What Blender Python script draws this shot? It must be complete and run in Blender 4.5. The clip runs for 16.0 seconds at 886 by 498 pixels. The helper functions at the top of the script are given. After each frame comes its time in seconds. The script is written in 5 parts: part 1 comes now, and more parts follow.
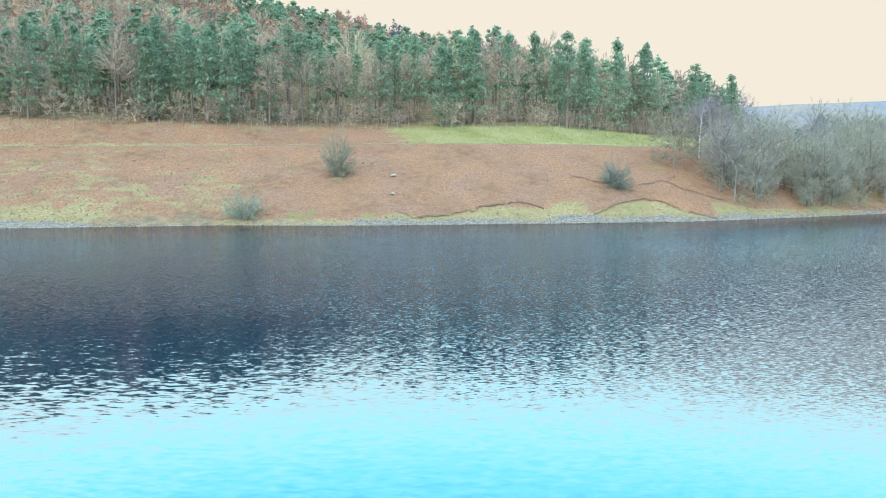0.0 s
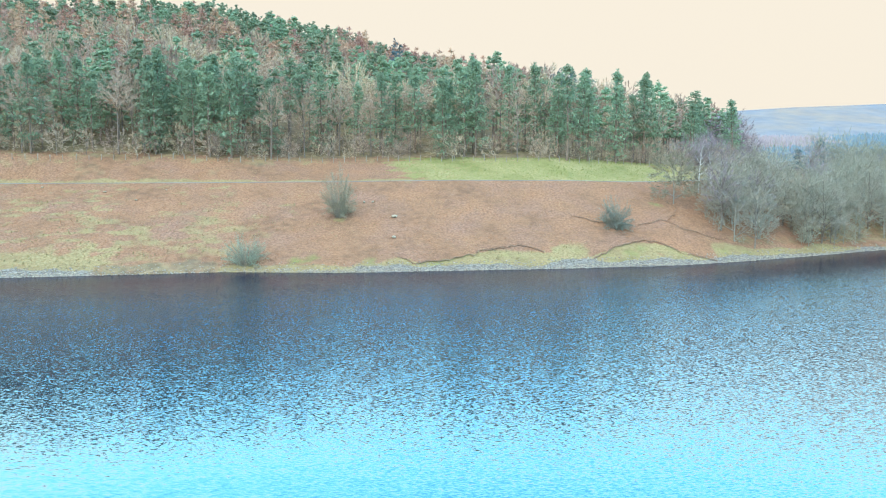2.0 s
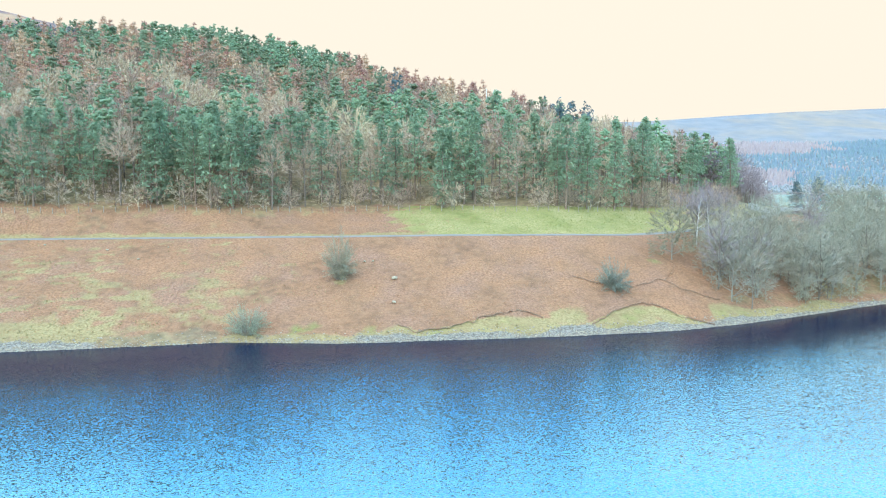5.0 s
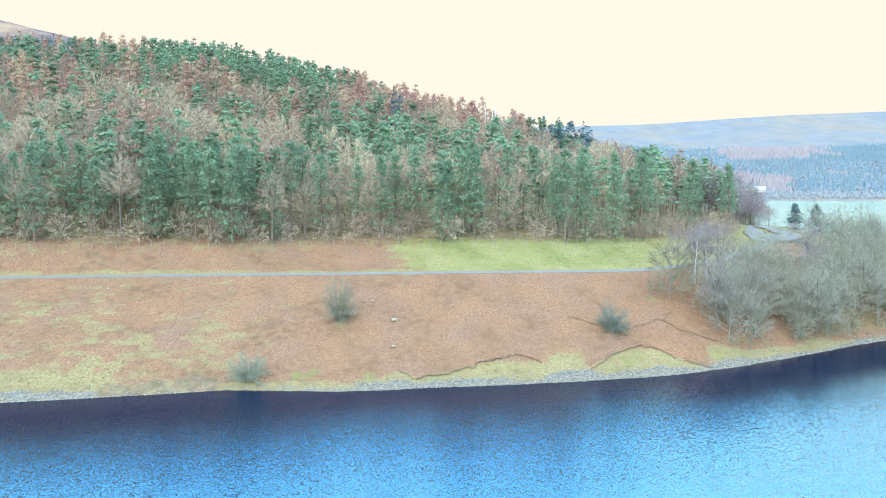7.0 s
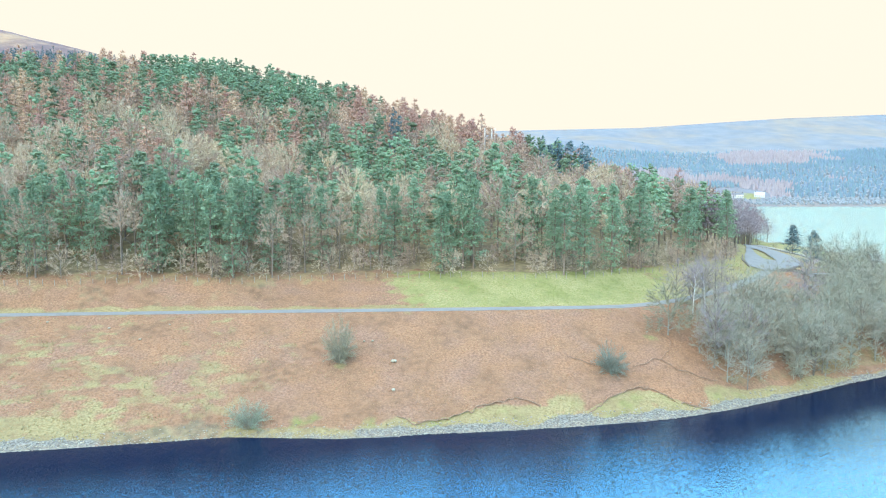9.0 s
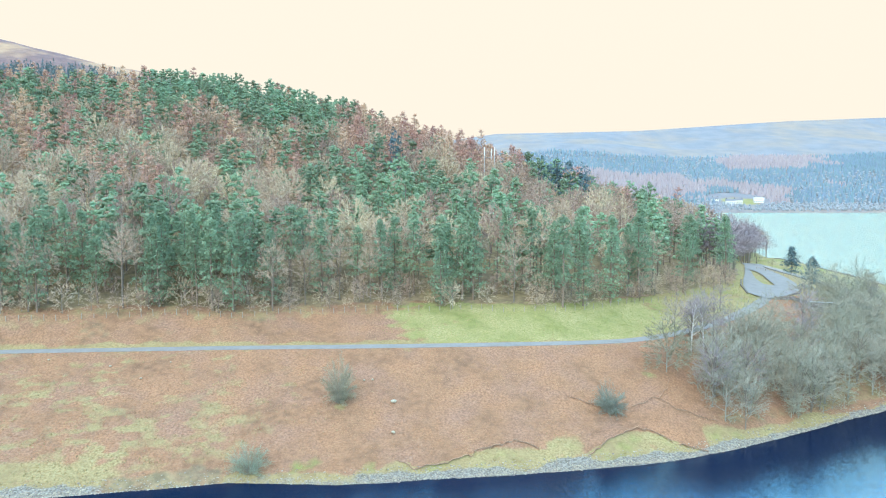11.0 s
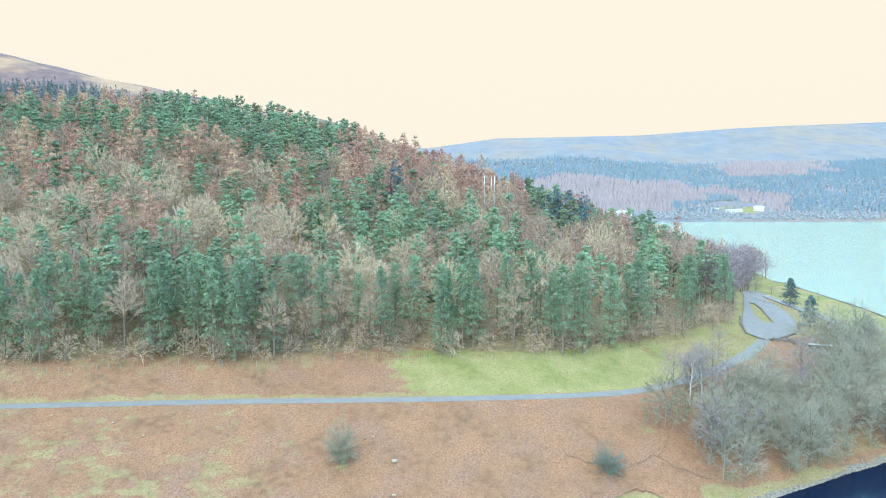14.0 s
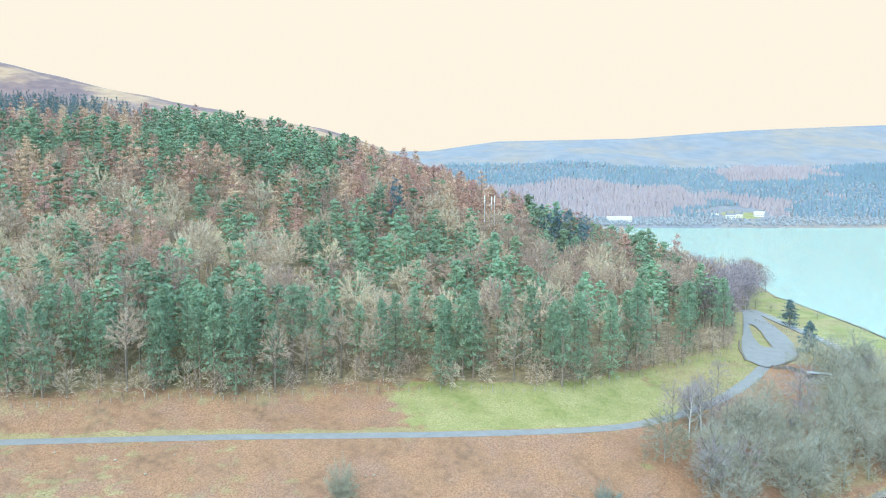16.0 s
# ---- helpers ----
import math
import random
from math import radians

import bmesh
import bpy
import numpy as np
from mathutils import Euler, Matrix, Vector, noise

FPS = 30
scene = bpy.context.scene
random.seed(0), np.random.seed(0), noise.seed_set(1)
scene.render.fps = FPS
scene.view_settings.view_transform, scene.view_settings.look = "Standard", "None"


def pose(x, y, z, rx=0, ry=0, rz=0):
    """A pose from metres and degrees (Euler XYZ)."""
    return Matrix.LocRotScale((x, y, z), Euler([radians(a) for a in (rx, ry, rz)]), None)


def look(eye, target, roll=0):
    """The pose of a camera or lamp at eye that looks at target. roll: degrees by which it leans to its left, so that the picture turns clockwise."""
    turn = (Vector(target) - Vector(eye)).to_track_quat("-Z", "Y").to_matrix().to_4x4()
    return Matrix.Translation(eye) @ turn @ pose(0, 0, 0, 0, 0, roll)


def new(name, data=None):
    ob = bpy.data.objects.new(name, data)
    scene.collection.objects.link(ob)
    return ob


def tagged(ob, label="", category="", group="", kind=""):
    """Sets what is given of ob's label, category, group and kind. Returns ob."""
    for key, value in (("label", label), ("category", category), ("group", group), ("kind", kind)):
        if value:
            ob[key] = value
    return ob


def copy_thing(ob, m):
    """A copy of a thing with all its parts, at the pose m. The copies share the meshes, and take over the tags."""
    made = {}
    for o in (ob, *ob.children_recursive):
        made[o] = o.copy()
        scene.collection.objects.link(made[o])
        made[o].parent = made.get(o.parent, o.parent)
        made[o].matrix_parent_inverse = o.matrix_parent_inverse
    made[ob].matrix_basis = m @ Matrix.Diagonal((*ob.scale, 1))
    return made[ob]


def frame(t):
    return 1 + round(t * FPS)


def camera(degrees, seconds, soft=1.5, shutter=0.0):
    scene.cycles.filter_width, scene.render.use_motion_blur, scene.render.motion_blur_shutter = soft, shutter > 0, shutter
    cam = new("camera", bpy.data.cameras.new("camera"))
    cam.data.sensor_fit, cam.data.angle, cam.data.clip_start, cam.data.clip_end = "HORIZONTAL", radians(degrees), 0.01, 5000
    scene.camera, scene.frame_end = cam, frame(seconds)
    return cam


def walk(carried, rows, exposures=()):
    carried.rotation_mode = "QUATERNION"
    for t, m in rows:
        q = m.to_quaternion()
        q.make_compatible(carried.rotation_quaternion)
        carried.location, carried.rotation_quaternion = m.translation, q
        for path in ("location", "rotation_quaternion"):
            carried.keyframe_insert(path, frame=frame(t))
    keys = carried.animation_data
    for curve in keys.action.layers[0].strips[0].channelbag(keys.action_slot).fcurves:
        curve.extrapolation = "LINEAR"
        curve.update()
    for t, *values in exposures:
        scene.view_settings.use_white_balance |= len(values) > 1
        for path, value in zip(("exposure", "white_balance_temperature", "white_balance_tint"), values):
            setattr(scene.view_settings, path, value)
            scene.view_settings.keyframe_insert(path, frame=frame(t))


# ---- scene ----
# Camera: a drone that rises straight up over the water, looking slightly down.
cam = camera(60.2, 16.0, soft=1.05)
PITCH = -5.65
RISE = [(0, 8.64, .034), (.5, 10.53, .053), (1, 12.56, .065), (1.5, 14.55, .074), (2, 16.52, .086), (2.5, 18.41, .096), (3, 20.36, .095),
        (3.5, 22.48, .07), (4, 24.49, .075), (6.5, 34.74, .039), (7, 36.8, .02), (7.5, 38.88, .014), (8, 40.93, 0), (8.5, 43.0, -.013),
        (9, 45.05, -.024), (11.5, 55.23, -.055), (12, 57.28, -.043), (12.5, 59.34, -.029), (13, 61.4, -.04), (13.5, 63.44, -.035),
        (14, 65.44, -.03), (14.5, 67.54, -.031), (15, 69.57, -.026), (15.5, 71.55, -.018), (16, 73.64, -.011)]
walk(cam, [(t, pose(0, 0, z, 90 + PITCH, 0, yaw)) for t, z, yaw in RISE],
     exposures=[(0, -0.15), (2, -0.1), (4, -0.04), (6.5, 0.05), (9, 0.06), (12.5, -0.03), (16, -0.03)])

# ---- light ----
SUN_EL, SUN_AZ = 40.0, 205.0
world = bpy.data.worlds.new("sky")
scene.world = world
world.use_nodes = True
wn, wl = world.node_tree.nodes, world.node_tree.links
wn.clear()


def wnode(kind, **vals):
    n = wn.new(kind)
    for k, v in vals.items():
        n.inputs[k].default_value = v
    return n


sky = wn.new("ShaderNodeTexSky")
sky.sky_type = "NISHITA"
sky.sun_disc = False
sky.sun_elevation = radians(SUN_EL)
sky.sun_rotation = radians(SUN_AZ)
sky.air_density, sky.dust_density = 1.2, 2.0
coord = wn.new("ShaderNodeTexCoord")
sep = wn.new("ShaderNodeSeparateXYZ")
wl.new(coord.outputs["Generated"], sep.inputs[0])
# thin high cloud: cream along the horizon, brighter and bluer higher up
ramp = wn.new("ShaderNodeValToRGB")
wl.new(sep.outputs["Z"], ramp.inputs[0])
els = ramp.color_ramp.elements
els[0].position, els[0].color = 0.0, (.252, .231, .195, 1)
els[1].position, els[1].color = 1.0, (.52, .56, .60, 1)
for p, c in ((.218, (.254, .233, .197, 1)), (.24, (.48, .48, .41, 1)), (.27, (.68, .78, .69, 1)), (.33, (.50, .96, 1.0, 1)), (.39, (.28, .92, 1.28, 1)), (.48, (.13, .58, 1.16, 1)), (.62, (.24, .44, .66, 1))):
    e = els.new(p)
    e.color = c
gain = wn.new("ShaderNodeVectorMath")
gain.operation = "SCALE"
gain.inputs["Scale"].default_value = 4.0
wl.new(ramp.outputs[0], gain.inputs[0])
clear = wn.new("ShaderNodeMapRange")
clear.inputs[1].default_value, clear.inputs[2].default_value = .25, .5
clear.inputs[3].default_value, clear.inputs[4].default_value = 0.0, .07
wl.new(sep.outputs["Z"], clear.inputs[0])
bg1 = wnode("ShaderNodeBackground")
bg2 = wnode("ShaderNodeBackground", Strength=1.0)
wl.new(sky.outputs[0], bg1.inputs[0])
wl.new(clear.outputs[0], bg1.inputs["Strength"])
wl.new(gain.outputs[0], bg2.inputs[0])
add = wn.new("ShaderNodeAddShader")
wl.new(bg1.outputs[0], add.inputs[0])
wl.new(bg2.outputs[0], add.inputs[1])
out = wn.new("ShaderNodeOutputWorld")
wl.new(add.outputs[0], out.inputs[0])

sun_data = bpy.data.lights.new("sun", "SUN")
sun_data.energy, sun_data.angle, sun_data.color = 1.9, radians(20), (1.0, .86, .68)
sun = new("sun", sun_data)
az, el = radians(SUN_AZ), radians(SUN_EL)
sun.matrix_world = look((0, 0, 0), (-math.sin(az) * math.cos(el), -math.cos(az) * math.cos(el), -math.sin(el)))

# ---- materials ----


def material(name, base, dark=None, rough=.8, scale=1.0, detail=4.0, bump=0.0, bump_scale=None, tone=0.0, spread=0.0, spec=.3, thin=0.0):
    """A surface of two colours mixed by noise at two scales. tone: shift by the tree's own tone; spread: by piece."""
    m = bpy.data.materials.new(name)
    m.use_nodes = True
    n, l = m.node_tree.nodes, m.node_tree.links
    b = n["Principled BSDF"]
    b.inputs["Roughness"].default_value = rough
    b.inputs["Specular IOR Level"].default_value = spec
    co = n.new("ShaderNodeTexCoord")
    n1, n2 = n.new("ShaderNodeTexNoise"), n.new("ShaderNodeTexNoise")
    n1.inputs["Scale"].default_value, n1.inputs["Detail"].default_value = scale, detail
    n2.inputs["Scale"].default_value, n2.inputs["Detail"].default_value = scale * 7.3, 3.0
    for q in (n1, n2):
        l.new(co.outputs["Object"], q.inputs["Vector"])
    s = n.new("ShaderNodeMath")
    s.operation = "MULTIPLY_ADD"
    s.inputs[1].default_value = .5
    l.new(n2.outputs[0], s.inputs[0])
    h = n.new("ShaderNodeMath")
    h.operation = "MULTIPLY"
    h.inputs[1].default_value = .5
    l.new(n1.outputs[0], h.inputs[0])
    l.new(h.outputs[0], s.inputs[2])
    r = n.new("ShaderNodeMapRange")
    r.inputs[1].default_value, r.inputs[2].default_value = .32, .68
    l.new(s.outputs[0], r.inputs[0])
    mix = n.new("ShaderNodeMix")
    mix.data_type = "RGBA"
    l.new(r.outputs[0], mix.inputs[0])
    mix.inputs[6].default_value = (*(dark or [c * .6 for c in base]), 1)
    mix.inputs[7].default_value = (*base, 1)
    col = mix.outputs[2]
    if tone or spread:
        at = n.new("ShaderNodeAttribute")
        at.attribute_name = "tone"
        geo = n.new("ShaderNodeNewGeometry")
        oi = n.new("ShaderNodeObjectInfo")
        hsv = n.new("ShaderNodeHueSaturation")
        val = n.new("ShaderNodeMath")
        val.operation = "MULTIPLY_ADD"
        l.new(at.outputs["Fac"], val.inputs[0])
        val.inputs[1].default_value, val.inputs[2].default_value = tone, 1 - tone * .75
        v2 = n.new("ShaderNodeMath")
        v2.operation = "MULTIPLY_ADD"
        l.new(geo.outputs["Random Per Island"], v2.inputs[0])
        v2.inputs[1].default_value = spread
        l.new(val.outputs[0], v2.inputs[2])
        v3 = n.new("ShaderNodeMath")
        v3.operation = "MULTIPLY_ADD"
        l.new(oi.outputs["Random"], v3.inputs[0])
        v3.inputs[1].default_value = tone * .5
        l.new(v2.outputs[0], v3.inputs[2])
        hue = n.new("ShaderNodeMath")
        hue.operation = "MULTIPLY_ADD"
        l.new(at.outputs["Fac"], hue.inputs[0])
        hue.inputs[1].default_value, hue.inputs[2].default_value = .05 * (tone > 0), .5 - .025 * (tone > 0)
        l.new(hue.outputs[0], hsv.inputs["Hue"])
        l.new(v3.outputs[0], hsv.inputs["Value"])
        l.new(col, hsv.inputs["Color"])
        col = hsv.outputs[0]
    l.new(col, b.inputs["Base Color"])
    if thin:
        tl, mx = n.new("ShaderNodeBsdfTranslucent"), n.new("ShaderNodeMixShader")
        l.new(col, tl.inputs["Color"])
        mx.inputs[0].default_value = thin
        l.new(b.outputs[0], mx.inputs[1])
        l.new(tl.outputs[0], mx.inputs[2])
        l.new(mx.outputs[0], n["Material Output"].inputs["Surface"])
    if bump:
        bp = n.new("ShaderNodeBump")
        bp.inputs["Strength"].default_value = bump
        bp.inputs["Distance"].default_value = bump_scale or .1
        l.new(s.outputs[0], bp.inputs["Height"])
        l.new(bp.outputs[0], b.inputs["Normal"])
    return m


M_PINE = material("pine_needles", (.29, .385, .25), (.18, .265, .17), .75, .6, tone=.6, spread=.2, thin=.4)
# spruce green lightened and blued to include the haze over the upper belt
M_SPRUCE = material("spruce_needles", (.125, .185, .19), (.08, .13, .14), .75, .6, tone=.4, spread=.3, thin=.3)
M_TWIG = material("bare_twigs", (.51, .395, .30), (.36, .275, .205), .85, .5, tone=.55, spread=.12)
M_TWIG_GREEN = material("mossy_twigs", (.345, .34, .26), (.23, .225, .17), .85, .5, tone=.4, spread=.2)
M_TWIG_GREY = material("alder_twigs", (.40, .38, .305), (.27, .255, .20), .85, .5, tone=.4, spread=.2)
M_TWIG_PURPLE = material("birch_twigs", (.32, .27, .285), (.22, .185, .195), .85, .5, tone=.4, spread=.3)
M_LARCH = material("larch_twigs", (.56, .36, .275), (.43, .27, .205), .85, .5, tone=.4, spread=.12)
M_BARK = material("bark", (.29, .24, .19), (.14, .115, .095), .9, 2.0, bump=.5, tone=.4)
M_BARK_PINE = material("pine_bark", (.31, .235, .175), (.17, .125, .095), .9, 2.0, bump=.5, tone=.4)
M_BARK_PALE = material("lichen_bark", (.37, .35, .295), (.20, .19, .155), .9, 2.0, bump=.4, tone=.3)
M_BARK_BIRCH = material("birch_bark", (.78, .76, .72), (.35, .32, .30), .8, 1.4, bump=.2)
M_SHRUB = material("willow_leaves", (.33, .37, .27), (.21, .25, .18), .8, .8, tone=.4, spread=.5, thin=.3)
M_SHRUB_DARK = material("gorse_leaves", (.27, .30, .245), (.16, .185, .15), .8, .8, tone=.3, spread=.4, thin=.3)
M_TWIG_HAW = material("hawthorn_twigs", (.31, .29, .205), (.21, .20, .14), .85, .5, tone=.3, spread=.4)
M_BRACKEN = material("dead_bracken", (.45, .28, .17), (.31, .19, .115), .9, .12, spread=.3, tone=.3)
M_GRASS = material("grass_blades", (.33, .275, .145), (.23, .19, .10), .85, .12, spread=.4, tone=.4)
M_MEADOW = material("meadow_blades", (.26, .28, .088), (.18, .205, .058), .85, .12, spread=.4, tone=.4)
M_STONE = material("shore_stone", (.34, .30, .235), (.19, .17, .135), .9, 1.5, bump=.4, spread=.4, tone=.5)
M_EARTH = material("bare_earth", (.28, .185, .122), (.19, .125, .085), .95, 1.2, bump=.5)
M_ASPHALT = material("asphalt", (.27, .268, .258), (.20, .20, .192), .95, .35, bump=.1, spec=.1)
M_CONCRETE = material("pale_concrete", (.50, .49, .47), (.36, .35, .33), .85, .5, bump=.1)
M_WALLSTONE = material("gritstone", (.20, .18, .155), (.10, .09, .08), .9, 1.3, bump=.5, spread=.4, tone=.2)
M_POST = material("weathered_wood", (.42, .38, .32), (.25, .22, .18), .85, 2.0, bump=.2)
M_PAINT = material("white_paint", (.80, .79, .76), (.70, .69, .66), .6, .6)
M_RENDER = material("cream_render", (.78, .74, .64), (.66, .62, .54), .8, .3)
M_SLATE = material("slate_roof", (.22, .23, .25), (.15, .155, .17), .6, .6, bump=.2)
M_ROOFPALE = material("pale_sheet_roof", (.52, .54, .56), (.40, .42, .44), .5, .5)
M_GLASS = material("window_glass", (.05, .06, .07), (.03, .035, .04), .15, .5)
M_STEEL = material("galvanised_steel", (.62, .63, .64), (.5, .51, .52), .45, 1.0)
# far trees: the haze over the lake is mixed into these pale bluish colours
M_FARPINE = material("hazed_conifer", (.21, .285, .325), (.165, .235, .28), .85, .02, tone=.12, spread=.05)
M_FARLARCH = material("hazed_larch", (.39, .33, .335), (.33, .28, .29), .85, .02, tone=.12, spread=.05)
M_FARTWIG = material("hazed_broadleaf", (.28, .295, .305), (.225, .25, .27), .85, .02, tone=.12, spread=.05)

# ---- plan of the ground ----
SHORE_X = [-700, -300, -120, -72, -50, -37, -18, 2, 22, 43, 56, 70, 86, 99, 125, 150, 175, 200]
SHORE_Y = [60, 90, 112, 120, 124.3, 127.4, 126.6, 129.2, 132.4, 137.3, 143, 150.6, 159.7, 167, 181, 195, 212, 240]
ROAD_X = [-400, -200, -95, -48, -23, 2, 28, 41, 48, 57, 67, 77, 89, 100, 108, 116, 131, 150]
ROAD_Y = [150, 158, 164.5, 167.2, 167.4, 167.5, 170.0, 173.3, 176.2, 181.2, 188.5, 197.5, 212.5, 229, 243, 262, 312, 380]
ROAD_Z = [13, 13.8, 14.3, 14.5, 14.7, 15, 14.9, 14.6, 14.6, 14.8, 15.3, 16, 16.5, 17, 17, 16.8, 15, 10]
EDGE_X = [-400, -200, -101, -78, -48, -32, -12, 9, 25, 38, 57, 78, 94, 104, 112, 122, 140, 170]
EDGE_Y = [158, 166, 172, 177.5, 180, 185.5, 187.5, 187, 186, 192, 206, 224, 240, 262, 285, 315, 370, 420]
EDGE_Z = [22.4, 21.3, 20.6, 20.1, 19.8, 19.4, 19.6, 19.6, 19.8, 19.2, 18.5, 18.3, 18, 18, 17.5, 16, 11, 7]
SLOPE_X = [-300, -160, -100, -60, -30, 0, 50, 90, 130, 180]
SLOPE = [.285, .28, .265, .235, .205, .178, .132, .085, .02, 0]
CREST_X = [-300, -180, -100, -20, 20, 40, 90, 200]
CREST_Y = [388, 424, 428, 435, 395, 360, 350, 400]
EAST_Y = [100, 160, 230, 270, 320, 370, 420, 480, 540, 600, 680, 760]
EAST_X = [240, 220, 192, 192, 195, 195, 194, 205, 214, 200, 150, 60]
SCARPS = [([-8, -4.5, 1.6, 7.8, 13.3, 18.5], [133.0, 131.2, 133.3, 136.0, 139.0, 137.0]),
          ([27, 30, 34, 38, 45, 51], [136.8, 139.5, 142.4, 144.6, 142.4, 141.2])]


def hash2(i, j, seed):
    h = (i.astype(np.int64) * 374761393 + j.astype(np.int64) * 668265263 + seed * 974711) & 0x7fffffff
    h = ((h ^ (h >> 13)) * 1274126177) & 0x7fffffff
    return ((h ^ (h >> 16)) & 0xffff) / 65535.0


def vnoise(x, y, size, seed=0):
    """Smooth value noise from 0 to 1 with features of that size."""
    x, y = np.asarray(x, float) / size, np.asarray(y, float) / size
    i, j = np.floor(x), np.floor(y)
    u, v = x - i, y - j
    u, v = u * u * (3 - 2 * u), v * v * (3 - 2 * v)
    a, b = hash2(i, j, seed), hash2(i + 1, j, seed)
    c, d = hash2(i, j + 1, seed), hash2(i + 1, j + 1, seed)
    return (a * (1 - u) + b * u) * (1 - v) + (c * (1 - u) + d * u) * v


def fbm(x, y, size, seed=0):
    return (vnoise(x, y, size, seed) + .5 * vnoise(x, y, size / 2.1, seed + 1) + .25 * vnoise(x, y, size / 4.3, seed + 2)) / 1.75


def step(a, b, x):
    t = np.clip((x - a) / (b - a), 0, 1)
    return t * t * (3 - 2 * t)


def ground(x, y, fine=True):
    """The height of the ground."""
    x, y = np.asarray(x, float), np.asarray(y, float)
    wob = (fbm(x, y, 9, 5) - .5) * 1.6 if fine else 0
    ys = np.interp(x, SHORE_X, SHORE_Y) + wob
    yr = np.interp(x, ROAD_X, ROAD_Y)
    zr = np.interp(x, ROAD_X, ROAD_Z)
    top = np.minimum(yr - 2.2, ys + 50)
    b = (y - ys) / np.maximum(top - ys, 5)
    z = zr * np.interp(b, [-1, 0, .13, .2, .52, 1], [-1, 0, .13, .215, .53, 1])
    ye, ze = np.interp(x, EDGE_X, EDGE_Y), np.interp(x, EDGE_X, EDGE_Z)
    up = np.clip((y - yr - 2.2) / np.maximum(ye - yr - 2.2, 4), 0, 1)
    z = np.where(y > yr + 2.2, zr + (ze - zr) * up, np.where(y > top, zr, z))
    s, yc = np.interp(x, SLOPE_X, SLOPE), np.interp(x, CREST_X, CREST_Y)
    d = np.maximum(y - ye, 0)
    dc = np.maximum(yc - ye, 20)
    hill = s * (np.minimum(d, dc) + np.clip(d - dc, 0, 140) * np.interp(x, [-250, -185, -120, 0], [.85, .45, .1, -.5]))
    z = z + hill
    # open moor behind the plantation, with its skyline
    moor = np.interp(x, [-900, -390, -281, -215, -107, -64, -30, 60, 200], [250, 171, 146, 134, 114, 102, 92, 55, 0]) + (fbm(x, y, 120, 40) - .5) * 6
    f = step(540, 690, y)
    z = np.where(y > 540, z * (1 - f) + moor * f, z)
    z = np.where(y > 690, moor - (y - 690) * .05, z)
    if fine:
        z = z + (fbm(x, y, 7, 9) - .5) * .4 * step(0.02, .3, b) * (abs(y - yr) > 3) + (fbm(x, y, 45, 12) - .5) * 3 * step(5, 60, d)
        for sx, sy in SCARPS:
            q = y - np.interp(x, sx, sy)
            inside = step(sx[0], sx[0] + 4, x) * (1 - step(sx[-1] - 5, sx[-1], x))
            z = z + inside * np.where(q < 0, -.18 * np.exp(-abs(q) / 2.5), .1 * np.exp(-abs(q) / 3))
    # east shore of the headland and its far end
    xe = np.interp(y, EAST_Y, EAST_X)
    z = np.minimum(z, np.where(y < 760, (xe - x) * .46, 1e4))
    north = np.interp(x, [-150, 0, 60, 200], [3000, 1600, 800, 620])
    z = np.minimum(z, (north - y) * .25)
    # the far side of the lake
    fs = 1040 + (fbm(x, y * 0, 200, 33) - .5) * 30
    sky_z = np.interp(x, [-600, -38, 147, 531, 716, 947, 1203, 2500], [132, 134, 160, 168, 180, 195, 204, 215])
    far = np.interp(y - fs, [-30, 0, 12, 80, 460, 760, 1060, 1500, 2600], [-6, 0, 2.5, 9, 88, 122, 150, 160, 100])
    far = np.where(y - fs > 460, 88 + (far - 88) * (sky_z - 88) / 62, far) + (fbm(x, y, 260, 50) - .5) * 26 * step(100, 400, y - fs) * (1 - step(900, 1060, y - fs))
    z = np.where((y > 900), np.maximum(z, far), z)
    # the shore behind the camera
    z = np.maximum(z, (-140 - y) * .2)
    return np.clip(z, -4, 400)


def mesh_of(name, verts, tris, mats, index=None, tone=None, smooth=False):
    """A mesh from arrays of corners and of triangles or quads."""
    me = bpy.data.meshes.new(name)
    verts, tris = np.asarray(verts, np.float32), np.asarray(tris, np.int32)
    k = tris.shape[1]
    me.vertices.add(len(verts))
    me.vertices.foreach_set("co", verts.ravel())
    me.loops.add(tris.size)
    me.loops.foreach_set("vertex_index", tris.ravel())
    me.polygons.add(len(tris))
    me.polygons.foreach_set("loop_start", np.arange(0, tris.size, k, dtype=np.int32))
    for m in (mats if isinstance(mats, (list, tuple)) else [mats]):
        me.materials.append(m)
    if index is not None:
        me.polygons.foreach_set("material_index", np.asarray(index, np.int32))
    me.polygons.foreach_set("use_smooth", np.full(len(tris), smooth))
    if tone is not None:
        a = me.attributes.new("tone", "FLOAT", "POINT")
        a.data.foreach_set("value", np.asarray(tone, np.float32))
    me.update(calc_edges=True)
    return me


def part(name, me, parent, label=""):
    ob = new(name, me)
    ob.parent = parent
    return tagged(ob, label)


def from_bm(name, bm, mat):
    me = bpy.data.meshes.new(name)
    bm.to_mesh(me)
    bm.free()
    me.materials.append(mat)
    return me


def box_bm(bm, sx, sy, sz, m=Matrix(), bevel=0.0):
    r = bmesh.ops.create_cube(bm, size=1.0, matrix=m @ Matrix.Diagonal((sx, sy, sz, 1)))
    if bevel:
        es = list({e for v in r["verts"] for e in v.link_edges})
        bmesh.ops.bevel(bm, geom=es, offset=bevel, segments=1, affect="EDGES")
    return bm


# ---- ground sheet ----


